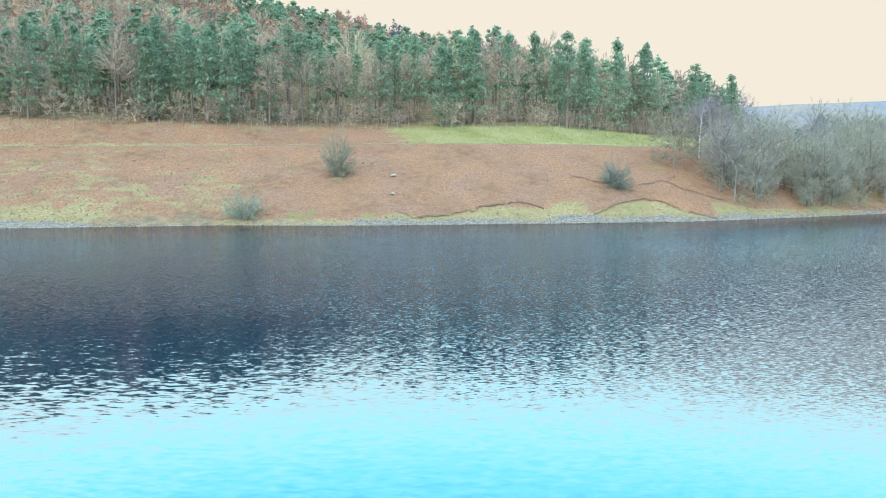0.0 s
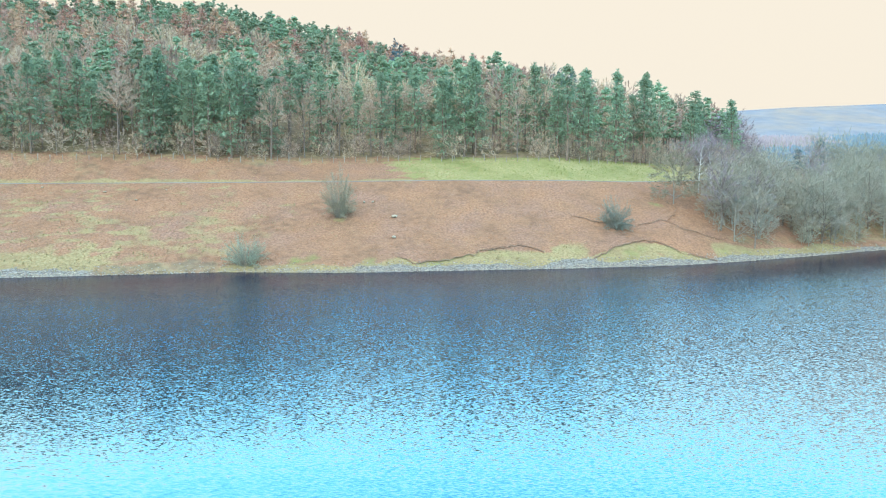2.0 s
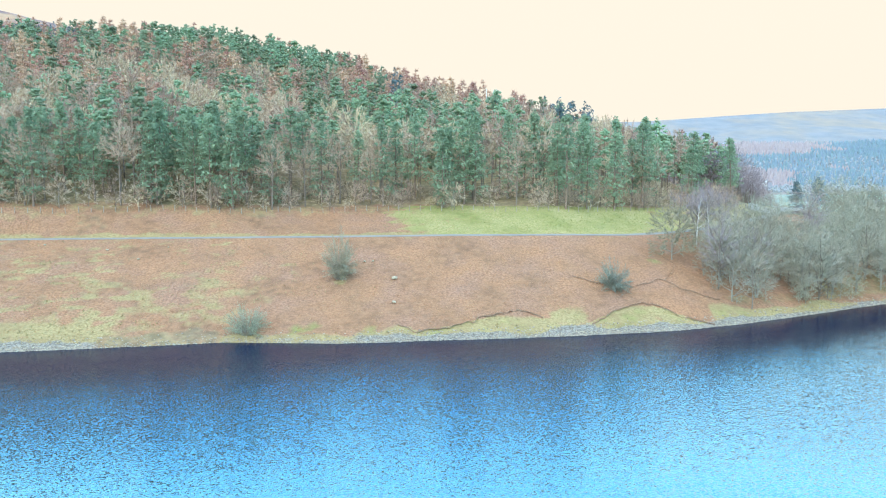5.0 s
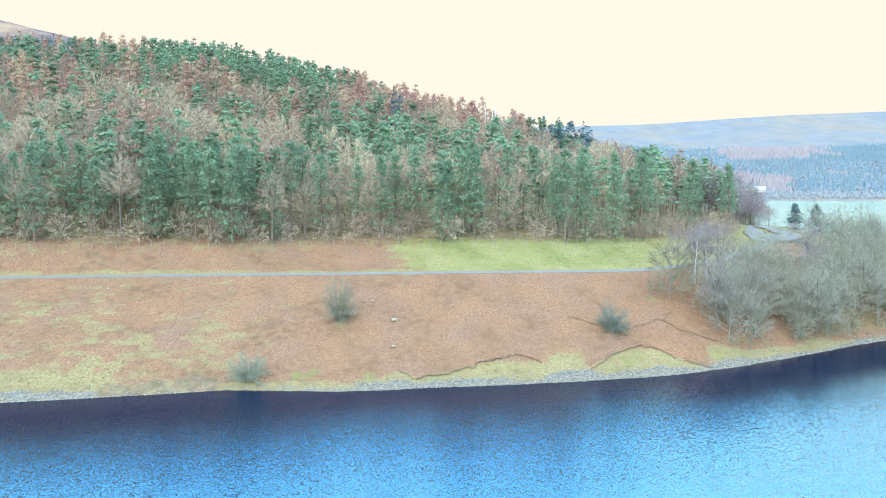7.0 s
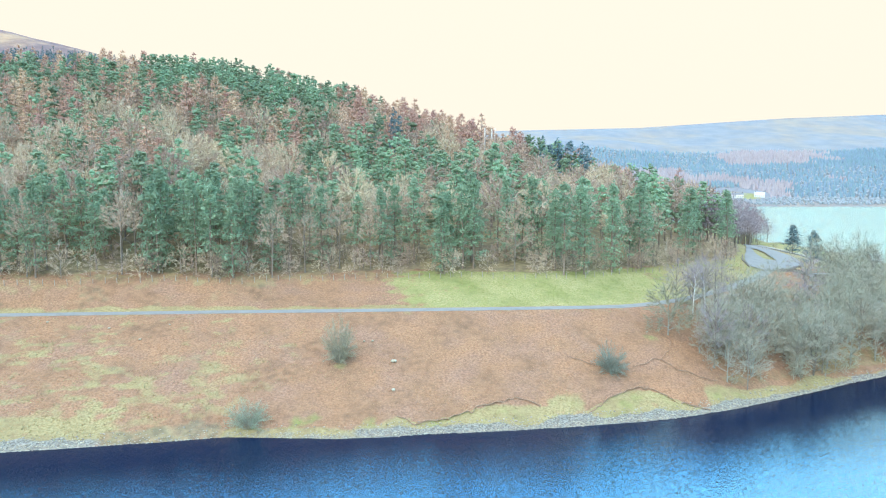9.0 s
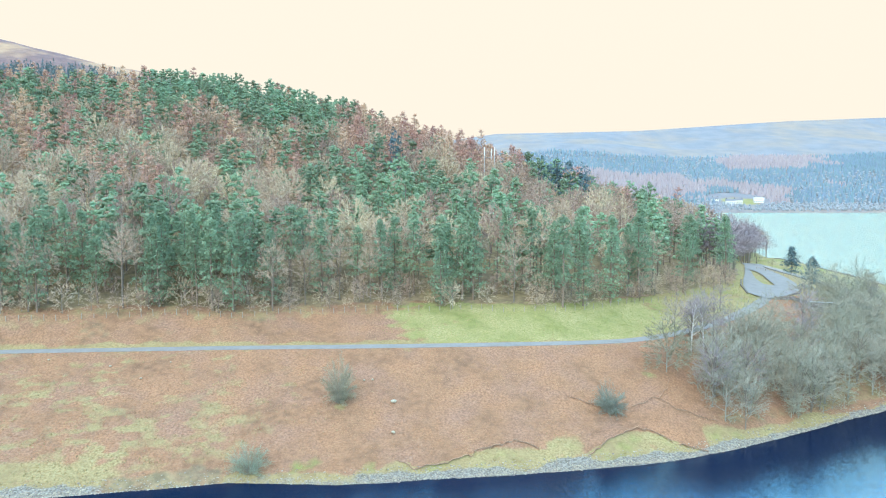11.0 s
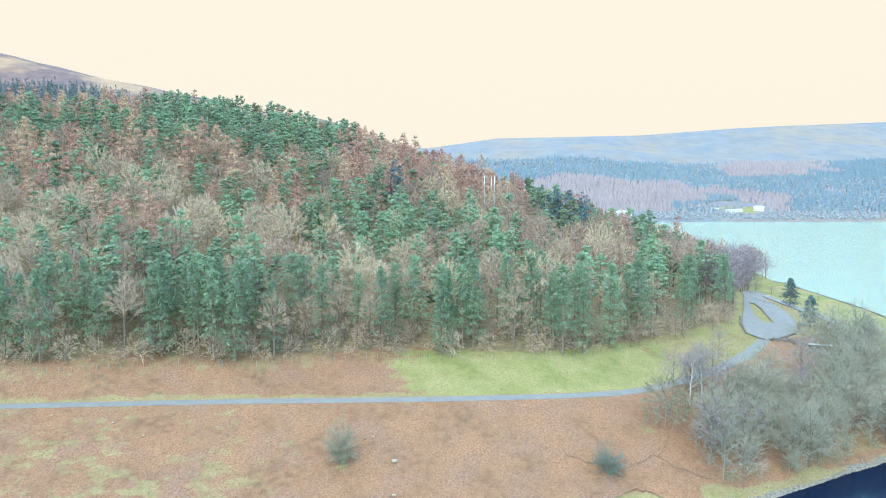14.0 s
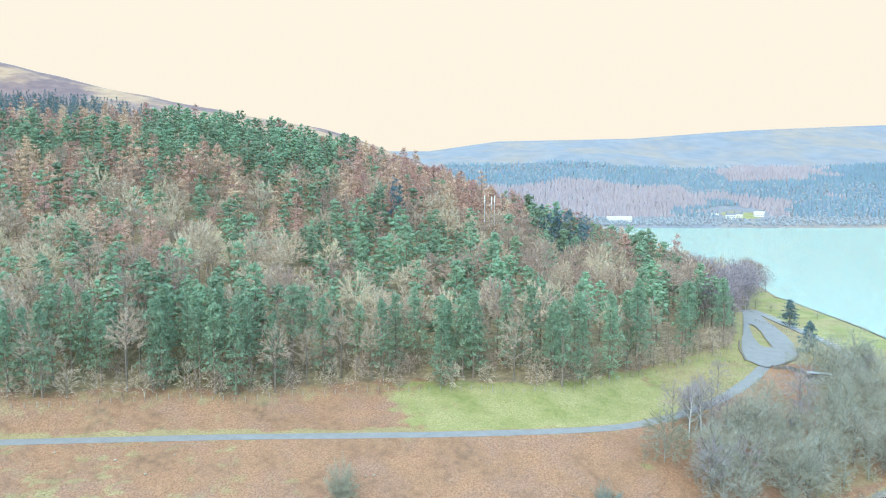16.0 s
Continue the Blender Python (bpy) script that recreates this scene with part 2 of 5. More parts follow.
def lines(*spans):
    """Coordinates in spans of (start, end, spacing)."""
    out = []
    for a, b, s in spans:
        out.append(np.linspace(a, b, max(2, int(round((b - a) / s)) + 1))[:-1])
    return np.concatenate(out + [np.array([spans[-1][1]])])


gx = lines((-3000, -900, 150), (-900, -320, 20), (-320, -105, 5), (-105, 125, 1.0), (125, 200, 2), (200, 320, 8), (320, 1300, 20), (1300, 3400, 150))
gy = lines((-1200, -150, 70), (-150, 100, 25), (100, 116, 2), (116, 196, .8), (196, 260, 1.5), (260, 460, 4), (460, 780, 9), (780, 1030, 25), (1030, 1080, 3), (1080, 2300, 16), (2300, 4400, 150))
GX, GY = np.meshgrid(gx, gy)
GZ = ground(GX, GY)
nx, ny = len(gx), len(gy)
gi = np.arange(nx * ny).reshape(ny, nx)
quads = np.stack([gi[:-1, :-1], gi[:-1, 1:], gi[1:, 1:], gi[1:, :-1]], -1).reshape(-1, 4)


def zones(x, y, z):
    """How much grass, lush meadow, stone, woodland litter, moor and haze-tinted far moor lies at a place."""
    ys, yr, ye = np.interp(x, SHORE_X, SHORE_Y), np.interp(x, ROAD_X, ROAD_Y), np.interp(x, EDGE_X, EDGE_Y)
    d = y - ys
    n = fbm(x, y, 14, 70)
    n2 = fbm(x, y, 5, 80)
    patchy = .4 * fbm(x, y * 1.9, 12, 71) + .6 * fbm(x, y * 1.8, 2.6, 81)
    stone = (1 - step(1.0, 2.7, d + (n2 - .5) * 3.4)) * (y < 260) * np.interp(x, [-80, -60, -56, -40, -14, -8, 50, 70, 120], [1, 1, .35, .3, .45, 1, .9, .8, .7])
    low = 1 - step(.45, 1.0, (d + (n - .5) * 6) / np.interp(x, [-100, -58, -52, -36, -28, -12, -6, 20, 48, 60, 118], [11, 10, 5, 4.5, 5, 5, 8.5, 9.5, 10, 6, 5]))
    left = (1 - step(-52, -18, x + (n - .5) * 40))
    grass = np.maximum(low * step(-.2, .5, n2), .6 * left * (y < yr) * step(.40, .66, patchy + .13 * (1 - step(4, 22, d)) - .06 * step(20, 36, d)))
    bare_bank = (1 - step(3, 5.5, d + (n2 - .5) * 3)) * step(-60, -56, x) * (1 - step(-40, -36, x))
    grass = grass * (1 - .8 * bare_bank)
    for sx, sy in SCARPS:
        q = y - np.interp(x, sx, sy)
        within = step(sx[0] - 2, sx[0] + 1, x) * (1 - step(sx[-1] - 1, sx[-1] + 2, x))
        grass = grass * (1 - within * step(-.2, .5, q))
    verge = (1 - step(2.5, 4.5, abs(y - yr) + (n2 - .5) * 3)) * (.35 + .65 * (y > yr))
    grass = np.maximum(grass, .8 * verge)
    above = step(2, 3, y - yr) * (1 - step(3, 8, y - ye))
    meadow = above * step(-20, -2, x + (n2 - .5) * 16 + (n - .5) * 8) * (.72 + .28 * step(.35, .6, n))
    pale = above * step(46, 60, x + (n - .5) * 20)
    strip = above * (1 - step(1, 5, ye - y + (n2 - .5) * 5)) * (1 - meadow)
    grass = np.maximum(grass, np.maximum(strip * .38, pale))
    lush = meadow * (1 - .5 * pale)
    lush = np.maximum(lush, .34 * low * step(-14, -7, x) * (grass > .3))
    for mx, my, mr in ((-24.5, 131.2, 4.2), (-12.6, 130.6, 2.6), (-20.3, 146, 2.4), (-77, 158.6, 3.2), (44.5, 161, 2.6)):
        lush = np.maximum(lush, .42 * (1 - step(.4, 1.1, np.hypot(x - mx, (y - my) * 1.3) / mr + (n2 - .5) * .7)))
    field = step(138, 146, x + (n2 - .5) * 6) * step(225, 250, y) * (y < 600) * step(1.5, 4, z)
    lush = np.maximum(lush, field * (.45 + .45 * step(.4, .6, n)))
    grass = np.maximum(grass, field)
    right = step(50, 60, x + (n - .5) * 12) * (y < yr) * step(2, 6, d) * (x < 134)
    grass = np.maximum(grass, right * step(.52, .7, n) * .5)
    wood_right = right * step(.38, .52, fbm(x, y, 16, 77))
    grass = np.maximum(grass, step(95, 108, x) * (y > np.minimum(yr - 4, 223)) * (1 - field) * .8 * (y < 420))
    wood = step(1, 9, y - ye + (n2 - .5) * 6) * (y < 560) * (1 - field)
    clear = (1 - step(14, 22, np.hypot(x - 53, (y - 425) * .7)))
    wood, grass = wood * (1 - clear), np.maximum(grass, clear)
    moor = step(500, 545, y + (n - .5) * 60) * (y < 900)
    lawn = (1 - step(22, 40, np.hypot(x - 440, y - 1130))) * .75
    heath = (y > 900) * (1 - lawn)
    lush = np.maximum(lush, lawn)
    wood = np.maximum(np.maximum(wood, wood_right * .35), np.maximum(.3 * left * (y < 190) * step(.4, .62, fbm(x, y * 1.5, 4, 91)) * step(4, 9, d), .6 * bare_bank))
    return [np.clip(q, 0, 1) for q in (grass, lush, stone, wood, moor, heath)]


gme = mesh_of("ground", np.stack([GX, GY, GZ], -1).reshape(-1, 3), quads, [], smooth=True)
for nm, q in zip(("grass", "lush", "stone", "wood", "moor", "heath"), zones(GX, GY, GZ)):
    gme.attributes.new(nm, "FLOAT", "POINT").data.foreach_set("value", q.ravel().astype(np.float32))


def ground_material():
    m = bpy.data.materials.new("hillside")
    m.use_nodes = True
    n, l = m.node_tree.nodes, m.node_tree.links
    b = n["Principled BSDF"]
    b.inputs["Roughness"].default_value = .92
    b.inputs["Specular IOR Level"].default_value = .15
    co = n.new("ShaderNodeTexCoord")

    deep = n.new("ShaderNodeMapping")
    deep.inputs["Scale"].default_value = (1, .6, 1)
    l.new(co.outputs["Object"], deep.inputs[0])

    def noise_at(scale, detail=5.0, along=None):
        q = n.new("ShaderNodeTexNoise")
        q.inputs["Scale"].default_value, q.inputs["Detail"].default_value = scale, detail
        l.new(along or co.outputs["Object"], q.inputs["Vector"])
        return q.outputs[0]

    big, mid, small, tiny, fine = noise_at(.02), noise_at(.11), noise_at(.6), noise_at(2.6), noise_at(2.4, 6.0)

    def blend(fac, a, c, lo=.35, hi=.65):
        r = n.new("ShaderNodeMapRange")
        r.inputs[1].default_value, r.inputs[2].default_value = lo, hi
        l.new(fac, r.inputs[0])
        x = n.new("ShaderNodeMix")
        x.data_type = "RGBA"
        l.new(r.outputs[0], x.inputs[0])
        for s, v in ((x.inputs[6], a), (x.inputs[7], c)):
            if isinstance(v, tuple):
                s.default_value = (*v, 1)
            else:
                l.new(v, s)
        return x.outputs[2]

    def zone(name, rough):
        at = n.new("ShaderNodeAttribute")
        at.attribute_name = name
        q = n.new("ShaderNodeMath")
        q.operation = "MULTIPLY_ADD"
        l.new(rough, q.inputs[0])
        q.inputs[1].default_value = 1.0
        l.new(at.outputs["Fac"], q.inputs[2])
        return q.outputs[0]

    bracken = blend(mid, blend(small, (.195, .115, .07), (.305, .175, .103)), blend(fine, (.24, .132, .076), (.40, .225, .13)))
    grass = blend(mid, blend(small, (.245, .185, .095), (.31, .25, .125)), blend(fine, (.24, .19, .09), (.38, .31, .16)))
    lush = blend(mid, blend(small, (.185, .20, .068), (.25, .25, .09)), blend(fine, (.25, .235, .095), (.40, .355, .175)))
    stone = blend(tiny, (.13, .12, .10), (.30, .285, .25))
    wood = blend(mid, blend(small, (.17, .13, .085), (.27, .205, .125)), blend(small, (.20, .165, .09), (.33, .26, .14)))
    moor = blend(big, blend(mid, (.165, .115, .115), (.23, .155, .14)), blend(mid, (.33, .215, .14), (.43, .29, .185)), .44, .58)
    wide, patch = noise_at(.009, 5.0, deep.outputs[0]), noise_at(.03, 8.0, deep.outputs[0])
    # moor across the lake, its colours blued to carry the distance haze
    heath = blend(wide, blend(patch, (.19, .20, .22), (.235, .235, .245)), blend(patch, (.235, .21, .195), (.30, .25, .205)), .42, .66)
    faded = noise_at(.13, 6.0)
    bracken = blend(faded, blend(fine, (.215, .125, .085), (.36, .215, .145)), bracken, .30, .55)
    ragged = noise_at(.32, 9.0)
    col = bracken
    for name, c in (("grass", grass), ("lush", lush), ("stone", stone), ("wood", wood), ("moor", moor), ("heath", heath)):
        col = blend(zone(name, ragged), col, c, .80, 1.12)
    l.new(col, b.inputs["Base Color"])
    hgt = n.new("ShaderNodeMath")
    hgt.operation = "ADD"
    l.new(small, hgt.inputs[0])
    l.new(tiny, hgt.inputs[1])
    bp = n.new("ShaderNodeBump")
    bp.inputs["Strength"].default_value, bp.inputs["Distance"].default_value = .8, .35
    l.new(hgt.outputs[0], bp.inputs["Height"])
    l.new(bp.outputs[0], b.inputs["Normal"])
    return m


gme.materials.append(ground_material())
tagged(new("ground", gme), "bracken-covered hillside with meadow, wood floor and moor", "ground", kind="structure")

# ---- water ----


def water_material():
    m = bpy.data.materials.new("lake_water")
    m.use_nodes = True
    n, l = m.node_tree.nodes, m.node_tree.links
    n.remove(n["Principled BSDF"])
    deep, shine = n.new("ShaderNodeBsdfDiffuse"), n.new("ShaderNodeBsdfGlossy")
    deep.inputs["Color"].default_value = (.003, .013, .038, 1)
    fres, surf = n.new("ShaderNodeFresnel"), n.new("ShaderNodeMixShader")
    l.new(fres.outputs[0], surf.inputs[0])
    l.new(deep.outputs[0], surf.inputs[1])
    l.new(shine.outputs[0], surf.inputs[2])
    l.new(surf.outputs[0], n["Material Output"].inputs["Surface"])
    co = n.new("ShaderNodeTexCoord")
    mp = n.new("ShaderNodeMapping")
    mp.inputs["Rotation"].default_value = (0, 0, radians(28))
    mp.inputs["Scale"].default_value = (.55, 1.25, 1.0)
    l.new(co.outputs["Object"], mp.inputs[0])
    wave = n.new("ShaderNodeTexNoise")
    wave.inputs["Scale"].default_value, wave.inputs["Detail"].default_value, wave.inputs["Roughness"].default_value = 3.2, 2.0, .55
    l.new(mp.outputs[0], wave.inputs["Vector"])
    chop = n.new("ShaderNodeTexNoise")
    chop.inputs["Scale"].default_value, chop.inputs["Detail"].default_value, chop.inputs["Roughness"].default_value = 7.5, 2.5, .6
    l.new(mp.outputs[0], chop.inputs["Vector"])
    # a breeze ruffles the middle of the near arm; calm close in and on the far lake
    sp = n.new("ShaderNodeSeparateXYZ")
    l.new(co.outputs["Object"], sp.inputs[0])
    patch = n.new("ShaderNodeTexNoise")
    patch.inputs["Scale"].default_value = .025
    l.new(co.outputs["Object"], patch.inputs["Vector"])
    yy = n.new("ShaderNodeMath")
    yy.operation = "MULTIPLY_ADD"
    yy.inputs[1].default_value = 30
    l.new(patch.outputs[0], yy.inputs[0])
    l.new(sp.outputs["Y"], yy.inputs[2])
    r1 = n.new("ShaderNodeMapRange")
    r1.inputs[1].default_value, r1.inputs[2].default_value, r1.inputs[3].default_value, r1.inputs[4].default_value = 36, 105, .12, 1
    skew = n.new("ShaderNodeMath")
    skew.operation = "MULTIPLY_ADD"
    skew.inputs[1].default_value = .06
    l.new(sp.outputs["X"], skew.inputs[0])
    l.new(yy.outputs[0], skew.inputs[2])
    l.new(skew.outputs[0], r1.inputs[0])
    # brightness of the reflections put into the IOR: high offshore, low by the bank
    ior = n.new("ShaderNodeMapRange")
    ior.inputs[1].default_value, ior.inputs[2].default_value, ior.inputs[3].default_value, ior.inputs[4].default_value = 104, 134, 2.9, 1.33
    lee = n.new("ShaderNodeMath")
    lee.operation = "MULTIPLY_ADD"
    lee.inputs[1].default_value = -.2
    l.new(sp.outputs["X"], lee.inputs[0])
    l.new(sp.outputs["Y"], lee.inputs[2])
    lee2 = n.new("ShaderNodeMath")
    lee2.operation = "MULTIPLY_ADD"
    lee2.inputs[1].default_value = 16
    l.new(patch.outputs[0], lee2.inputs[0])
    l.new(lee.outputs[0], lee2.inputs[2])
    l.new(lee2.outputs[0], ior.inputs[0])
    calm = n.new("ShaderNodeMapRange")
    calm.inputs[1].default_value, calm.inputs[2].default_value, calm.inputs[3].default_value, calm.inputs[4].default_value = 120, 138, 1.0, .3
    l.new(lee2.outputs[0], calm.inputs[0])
    r2 = n.new("ShaderNodeMapRange")
    r2.inputs[1].default_value, r2.inputs[2].default_value, r2.inputs[3].default_value, r2.inputs[4].default_value = 230, 330, 1, 1.7
    l.new(yy.outputs[0], r2.inputs[0])
    k = n.new("ShaderNodeMath")
    k.operation = "MULTIPLY"
    l.new(r1.outputs[0], k.inputs[0])
    l.new(r2.outputs[0], k.inputs[1])
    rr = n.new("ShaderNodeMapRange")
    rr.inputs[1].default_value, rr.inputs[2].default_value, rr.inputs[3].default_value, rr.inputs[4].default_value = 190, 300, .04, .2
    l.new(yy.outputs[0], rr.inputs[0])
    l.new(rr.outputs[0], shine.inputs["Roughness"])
    # reflected sky painted in: open lake brighter and cream, near arm darker and bluer
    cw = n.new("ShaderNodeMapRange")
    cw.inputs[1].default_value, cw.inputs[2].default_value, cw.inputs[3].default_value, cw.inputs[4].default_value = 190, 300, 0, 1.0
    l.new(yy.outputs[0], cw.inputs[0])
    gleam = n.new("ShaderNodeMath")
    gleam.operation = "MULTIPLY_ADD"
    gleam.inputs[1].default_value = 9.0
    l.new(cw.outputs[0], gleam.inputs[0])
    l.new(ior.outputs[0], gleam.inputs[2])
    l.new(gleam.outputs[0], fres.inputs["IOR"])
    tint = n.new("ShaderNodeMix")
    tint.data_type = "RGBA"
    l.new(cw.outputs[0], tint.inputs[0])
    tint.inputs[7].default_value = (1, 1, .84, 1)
    # the bank's dull reflection is painted in as a brownish tint near the shore
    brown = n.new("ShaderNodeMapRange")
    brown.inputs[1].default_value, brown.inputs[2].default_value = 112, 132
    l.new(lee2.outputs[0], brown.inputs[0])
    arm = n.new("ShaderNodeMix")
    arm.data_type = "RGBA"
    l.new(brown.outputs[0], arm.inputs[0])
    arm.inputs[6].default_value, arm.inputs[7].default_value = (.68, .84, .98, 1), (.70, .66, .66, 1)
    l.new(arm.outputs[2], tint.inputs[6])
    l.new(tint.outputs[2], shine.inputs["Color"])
    k2 = n.new("ShaderNodeMath")
    k2.operation = "MULTIPLY"
    k2.inputs[1].default_value = .85
    k3 = n.new("ShaderNodeMath")
    k3.operation = "MULTIPLY"
    l.new(k.outputs[0], k3.inputs[0])
    wide = n.new("ShaderNodeMapRange")
    l.new(yy.outputs[0], wide.inputs[0])
    wide.inputs[1].default_value, wide.inputs[2].default_value = 190, 260
    both = n.new("ShaderNodeMath")
    both.operation = "MAXIMUM"
    l.new(calm.outputs[0], both.inputs[0])
    l.new(wide.outputs[0], both.inputs[1])
    l.new(both.outputs[0], k3.inputs[1])
    l.new(k3.outputs[0], k2.inputs[0])
    # each ripple tips the surface a little
    mid = n.new("ShaderNodeVectorMath")
    mid.operation = "SUBTRACT"
    fresh = n.new("ShaderNodeMapRange")
    fresh.inputs[1].default_value, fresh.inputs[2].default_value = 26, 56
    gust = n.new("ShaderNodeMath")
    gust.operation = "MULTIPLY_ADD"
    gust.inputs[1].default_value = .6
    l.new(sp.outputs["X"], gust.inputs[0])
    l.new(yy.outputs[0], gust.inputs[2])
    l.new(gust.outputs[0], fresh.inputs[0])
    sea = n.new("ShaderNodeMix")
    sea.data_type = "RGBA"
    l.new(fresh.outputs[0], sea.inputs[0])
    l.new(wave.outputs["Color"], sea.inputs[6])
    l.new(chop.outputs["Color"], sea.inputs[7])
    l.new(sea.outputs[2], mid.inputs[0])
    mid.inputs[1].default_value = (.5, .5, .5)
    tip = n.new("ShaderNodeVectorMath")
    tip.operation = "SCALE"
    l.new(mid.outputs[0], tip.inputs[0])
    l.new(k2.outputs[0], tip.inputs["Scale"])
    flat = n.new("ShaderNodeVectorMath")
    flat.operation = "MULTIPLY_ADD"
    l.new(tip.outputs[0], flat.inputs[0])
    flat.inputs[1].default_value, flat.inputs[2].default_value = (.7, 1, 0), (0, 0, 1)
    unit = n.new("ShaderNodeVectorMath")
    unit.operation = "NORMALIZE"
    l.new(flat.outputs[0], unit.inputs[0])
    l.new(unit.outputs[0], shine.inputs["Normal"])
    l.new(unit.outputs[0], fres.inputs["Normal"])
    return m


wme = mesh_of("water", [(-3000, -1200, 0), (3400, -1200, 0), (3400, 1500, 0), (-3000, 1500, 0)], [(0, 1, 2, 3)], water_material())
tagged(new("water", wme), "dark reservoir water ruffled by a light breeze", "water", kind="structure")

# ---- roads ----


def ribbon(name, pts, width, mat, label, lift=.06, thick=.5, soften=14):
    """A paved strip laid on the ground along a line of places."""
    p = np.array(pts, float)
    seg = np.concatenate([[0], np.cumsum(np.hypot(*np.diff(p, axis=0).T))])
    t = np.linspace(0, seg[-1], int(seg[-1] / 1.5) + 2)
    c = np.stack([np.interp(t, seg, p[:, 0]), np.interp(t, seg, p[:, 1])], -1)
    for _ in range(soften):
        c[1:-1] = (c[:-2] + 2 * c[1:-1] + c[2:]) / 4
    g = np.gradient(c, axis=0)
    nrm = np.stack([-g[:, 1], g[:, 0]], -1) / np.maximum(np.hypot(g[:, 0], g[:, 1]), 1e-6)[:, None]
    w = width * (1 + .06 * (vnoise(t, t * 0, 6, 3) - .5))
    rows = []
    z0 = ground(c[:, 0], c[:, 1], False)
    for k in (-.5, -.25, 0, .25, .5):
        q = c + nrm * (w * k)[:, None]
        z = np.maximum(ground(q[:, 0], q[:, 1]), z0 - .1) + lift + .05 * (1 - abs(k) * 2)
        rows.append(np.column_stack([q, z]))
    for k, src in ((0, rows[0]), (1, rows[4])):
        e = src.copy()
        e[:, 2] -= thick
        rows.insert(0 if k == 0 else len(rows), e)
    v = np.stack(rows, 1)
    n, m = v.shape[:2]
    i = np.arange(n * m).reshape(n, m)
    f = np.stack([i[:-1, :-1], i[1:, :-1], i[1:, 1:], i[:-1, 1:]], -1).reshape(-1, 4)
    return tagged(new(name, mesh_of(name, v.reshape(-1, 3), f, mat)), label, "road", kind="structure")


ribbon("road", [(x, y) for x, y in zip(ROAD_X[1:14], ROAD_Y[1:14])], 3.6, M_ASPHALT, "narrow grey asphalt lane across the hillside")


def near_line(x, y, pts):
    """Distance from places to a line."""
    best = np.full(x.shape, 1e9)
    for (ax, ay), (bx, by) in zip(pts[:-1], pts[1:]):
        t = np.clip(((x - ax) * (bx - ax) + (y - ay) * (by - ay)) / ((bx - ax) ** 2 + (by - ay) ** 2), 0, 1)
        best = np.minimum(best, np.hypot(x - ax - t * (bx - ax), y - ay - t * (by - ay)))
    return best


def turning_loop():
    """The paved loop where the lane meets the road, with a grass island left open."""
    xs, ys = np.meshgrid(np.arange(88, 140, .3), np.arange(216, 334, .3))
    rim = [(95, 219.5), (92, 227), (95, 238.7), (99.6, 250.5), (104.6, 262), (113, 283), (122, 306), (131, 332), (137, 330), (129, 303), (126, 287), (121.5, 266),
           (117.5, 252), (113.3, 241), (110.5, 234), (107, 229), (100, 222), (95, 219.5)]
    inside = np.zeros(xs.shape, bool)
    for (ax, ay), (bx, by) in zip(rim[:-1], rim[1:]):
        inside ^= ((ay > ys) != (by > ys)) & (xs < (bx - ax) * (ys - ay) / (by - ay + 1e-9) + ax)
    edge = near_line(xs, ys, rim) * np.where(inside, -1, 1)
    island = near_line(xs, ys, [(105.9, 246), (108.6, 258), (112, 269), (115.5, 282)]) - np.interp(ys, [244, 256, 270, 284], [1.9, 2.1, 1.8, .9])
    f = np.maximum(edge, -island)
    z = ground(xs, ys, False) + .30
    n, m = xs.shape
    i = np.arange(n * m).reshape(n, m)
    q = np.stack([i[:-1, :-1], i[:-1, 1:], i[1:, 1:], i[1:, :-1]], -1).reshape(-1, 4)
    q = q[(f.ravel()[q] < .25).all(1)]
    keep, q = np.unique(q, return_inverse=True)
    v = np.stack([xs, ys, z], -1).reshape(-1, 3)[keep]
    return tagged(new("road", mesh_of("road", v, q.reshape(-1, 4), M_ASPHALT)), "grey asphalt turning loop round a grass island", "road", kind="structure")


turning_loop()
ribbon("road", [(134, 330), (135, 312), (134.5, 285), (135, 262), (132, 243), (124, 222)], 5.5, M_ASPHALT, "asphalt parking lane beside the field", .32, 1.0)

# ---- trees ----


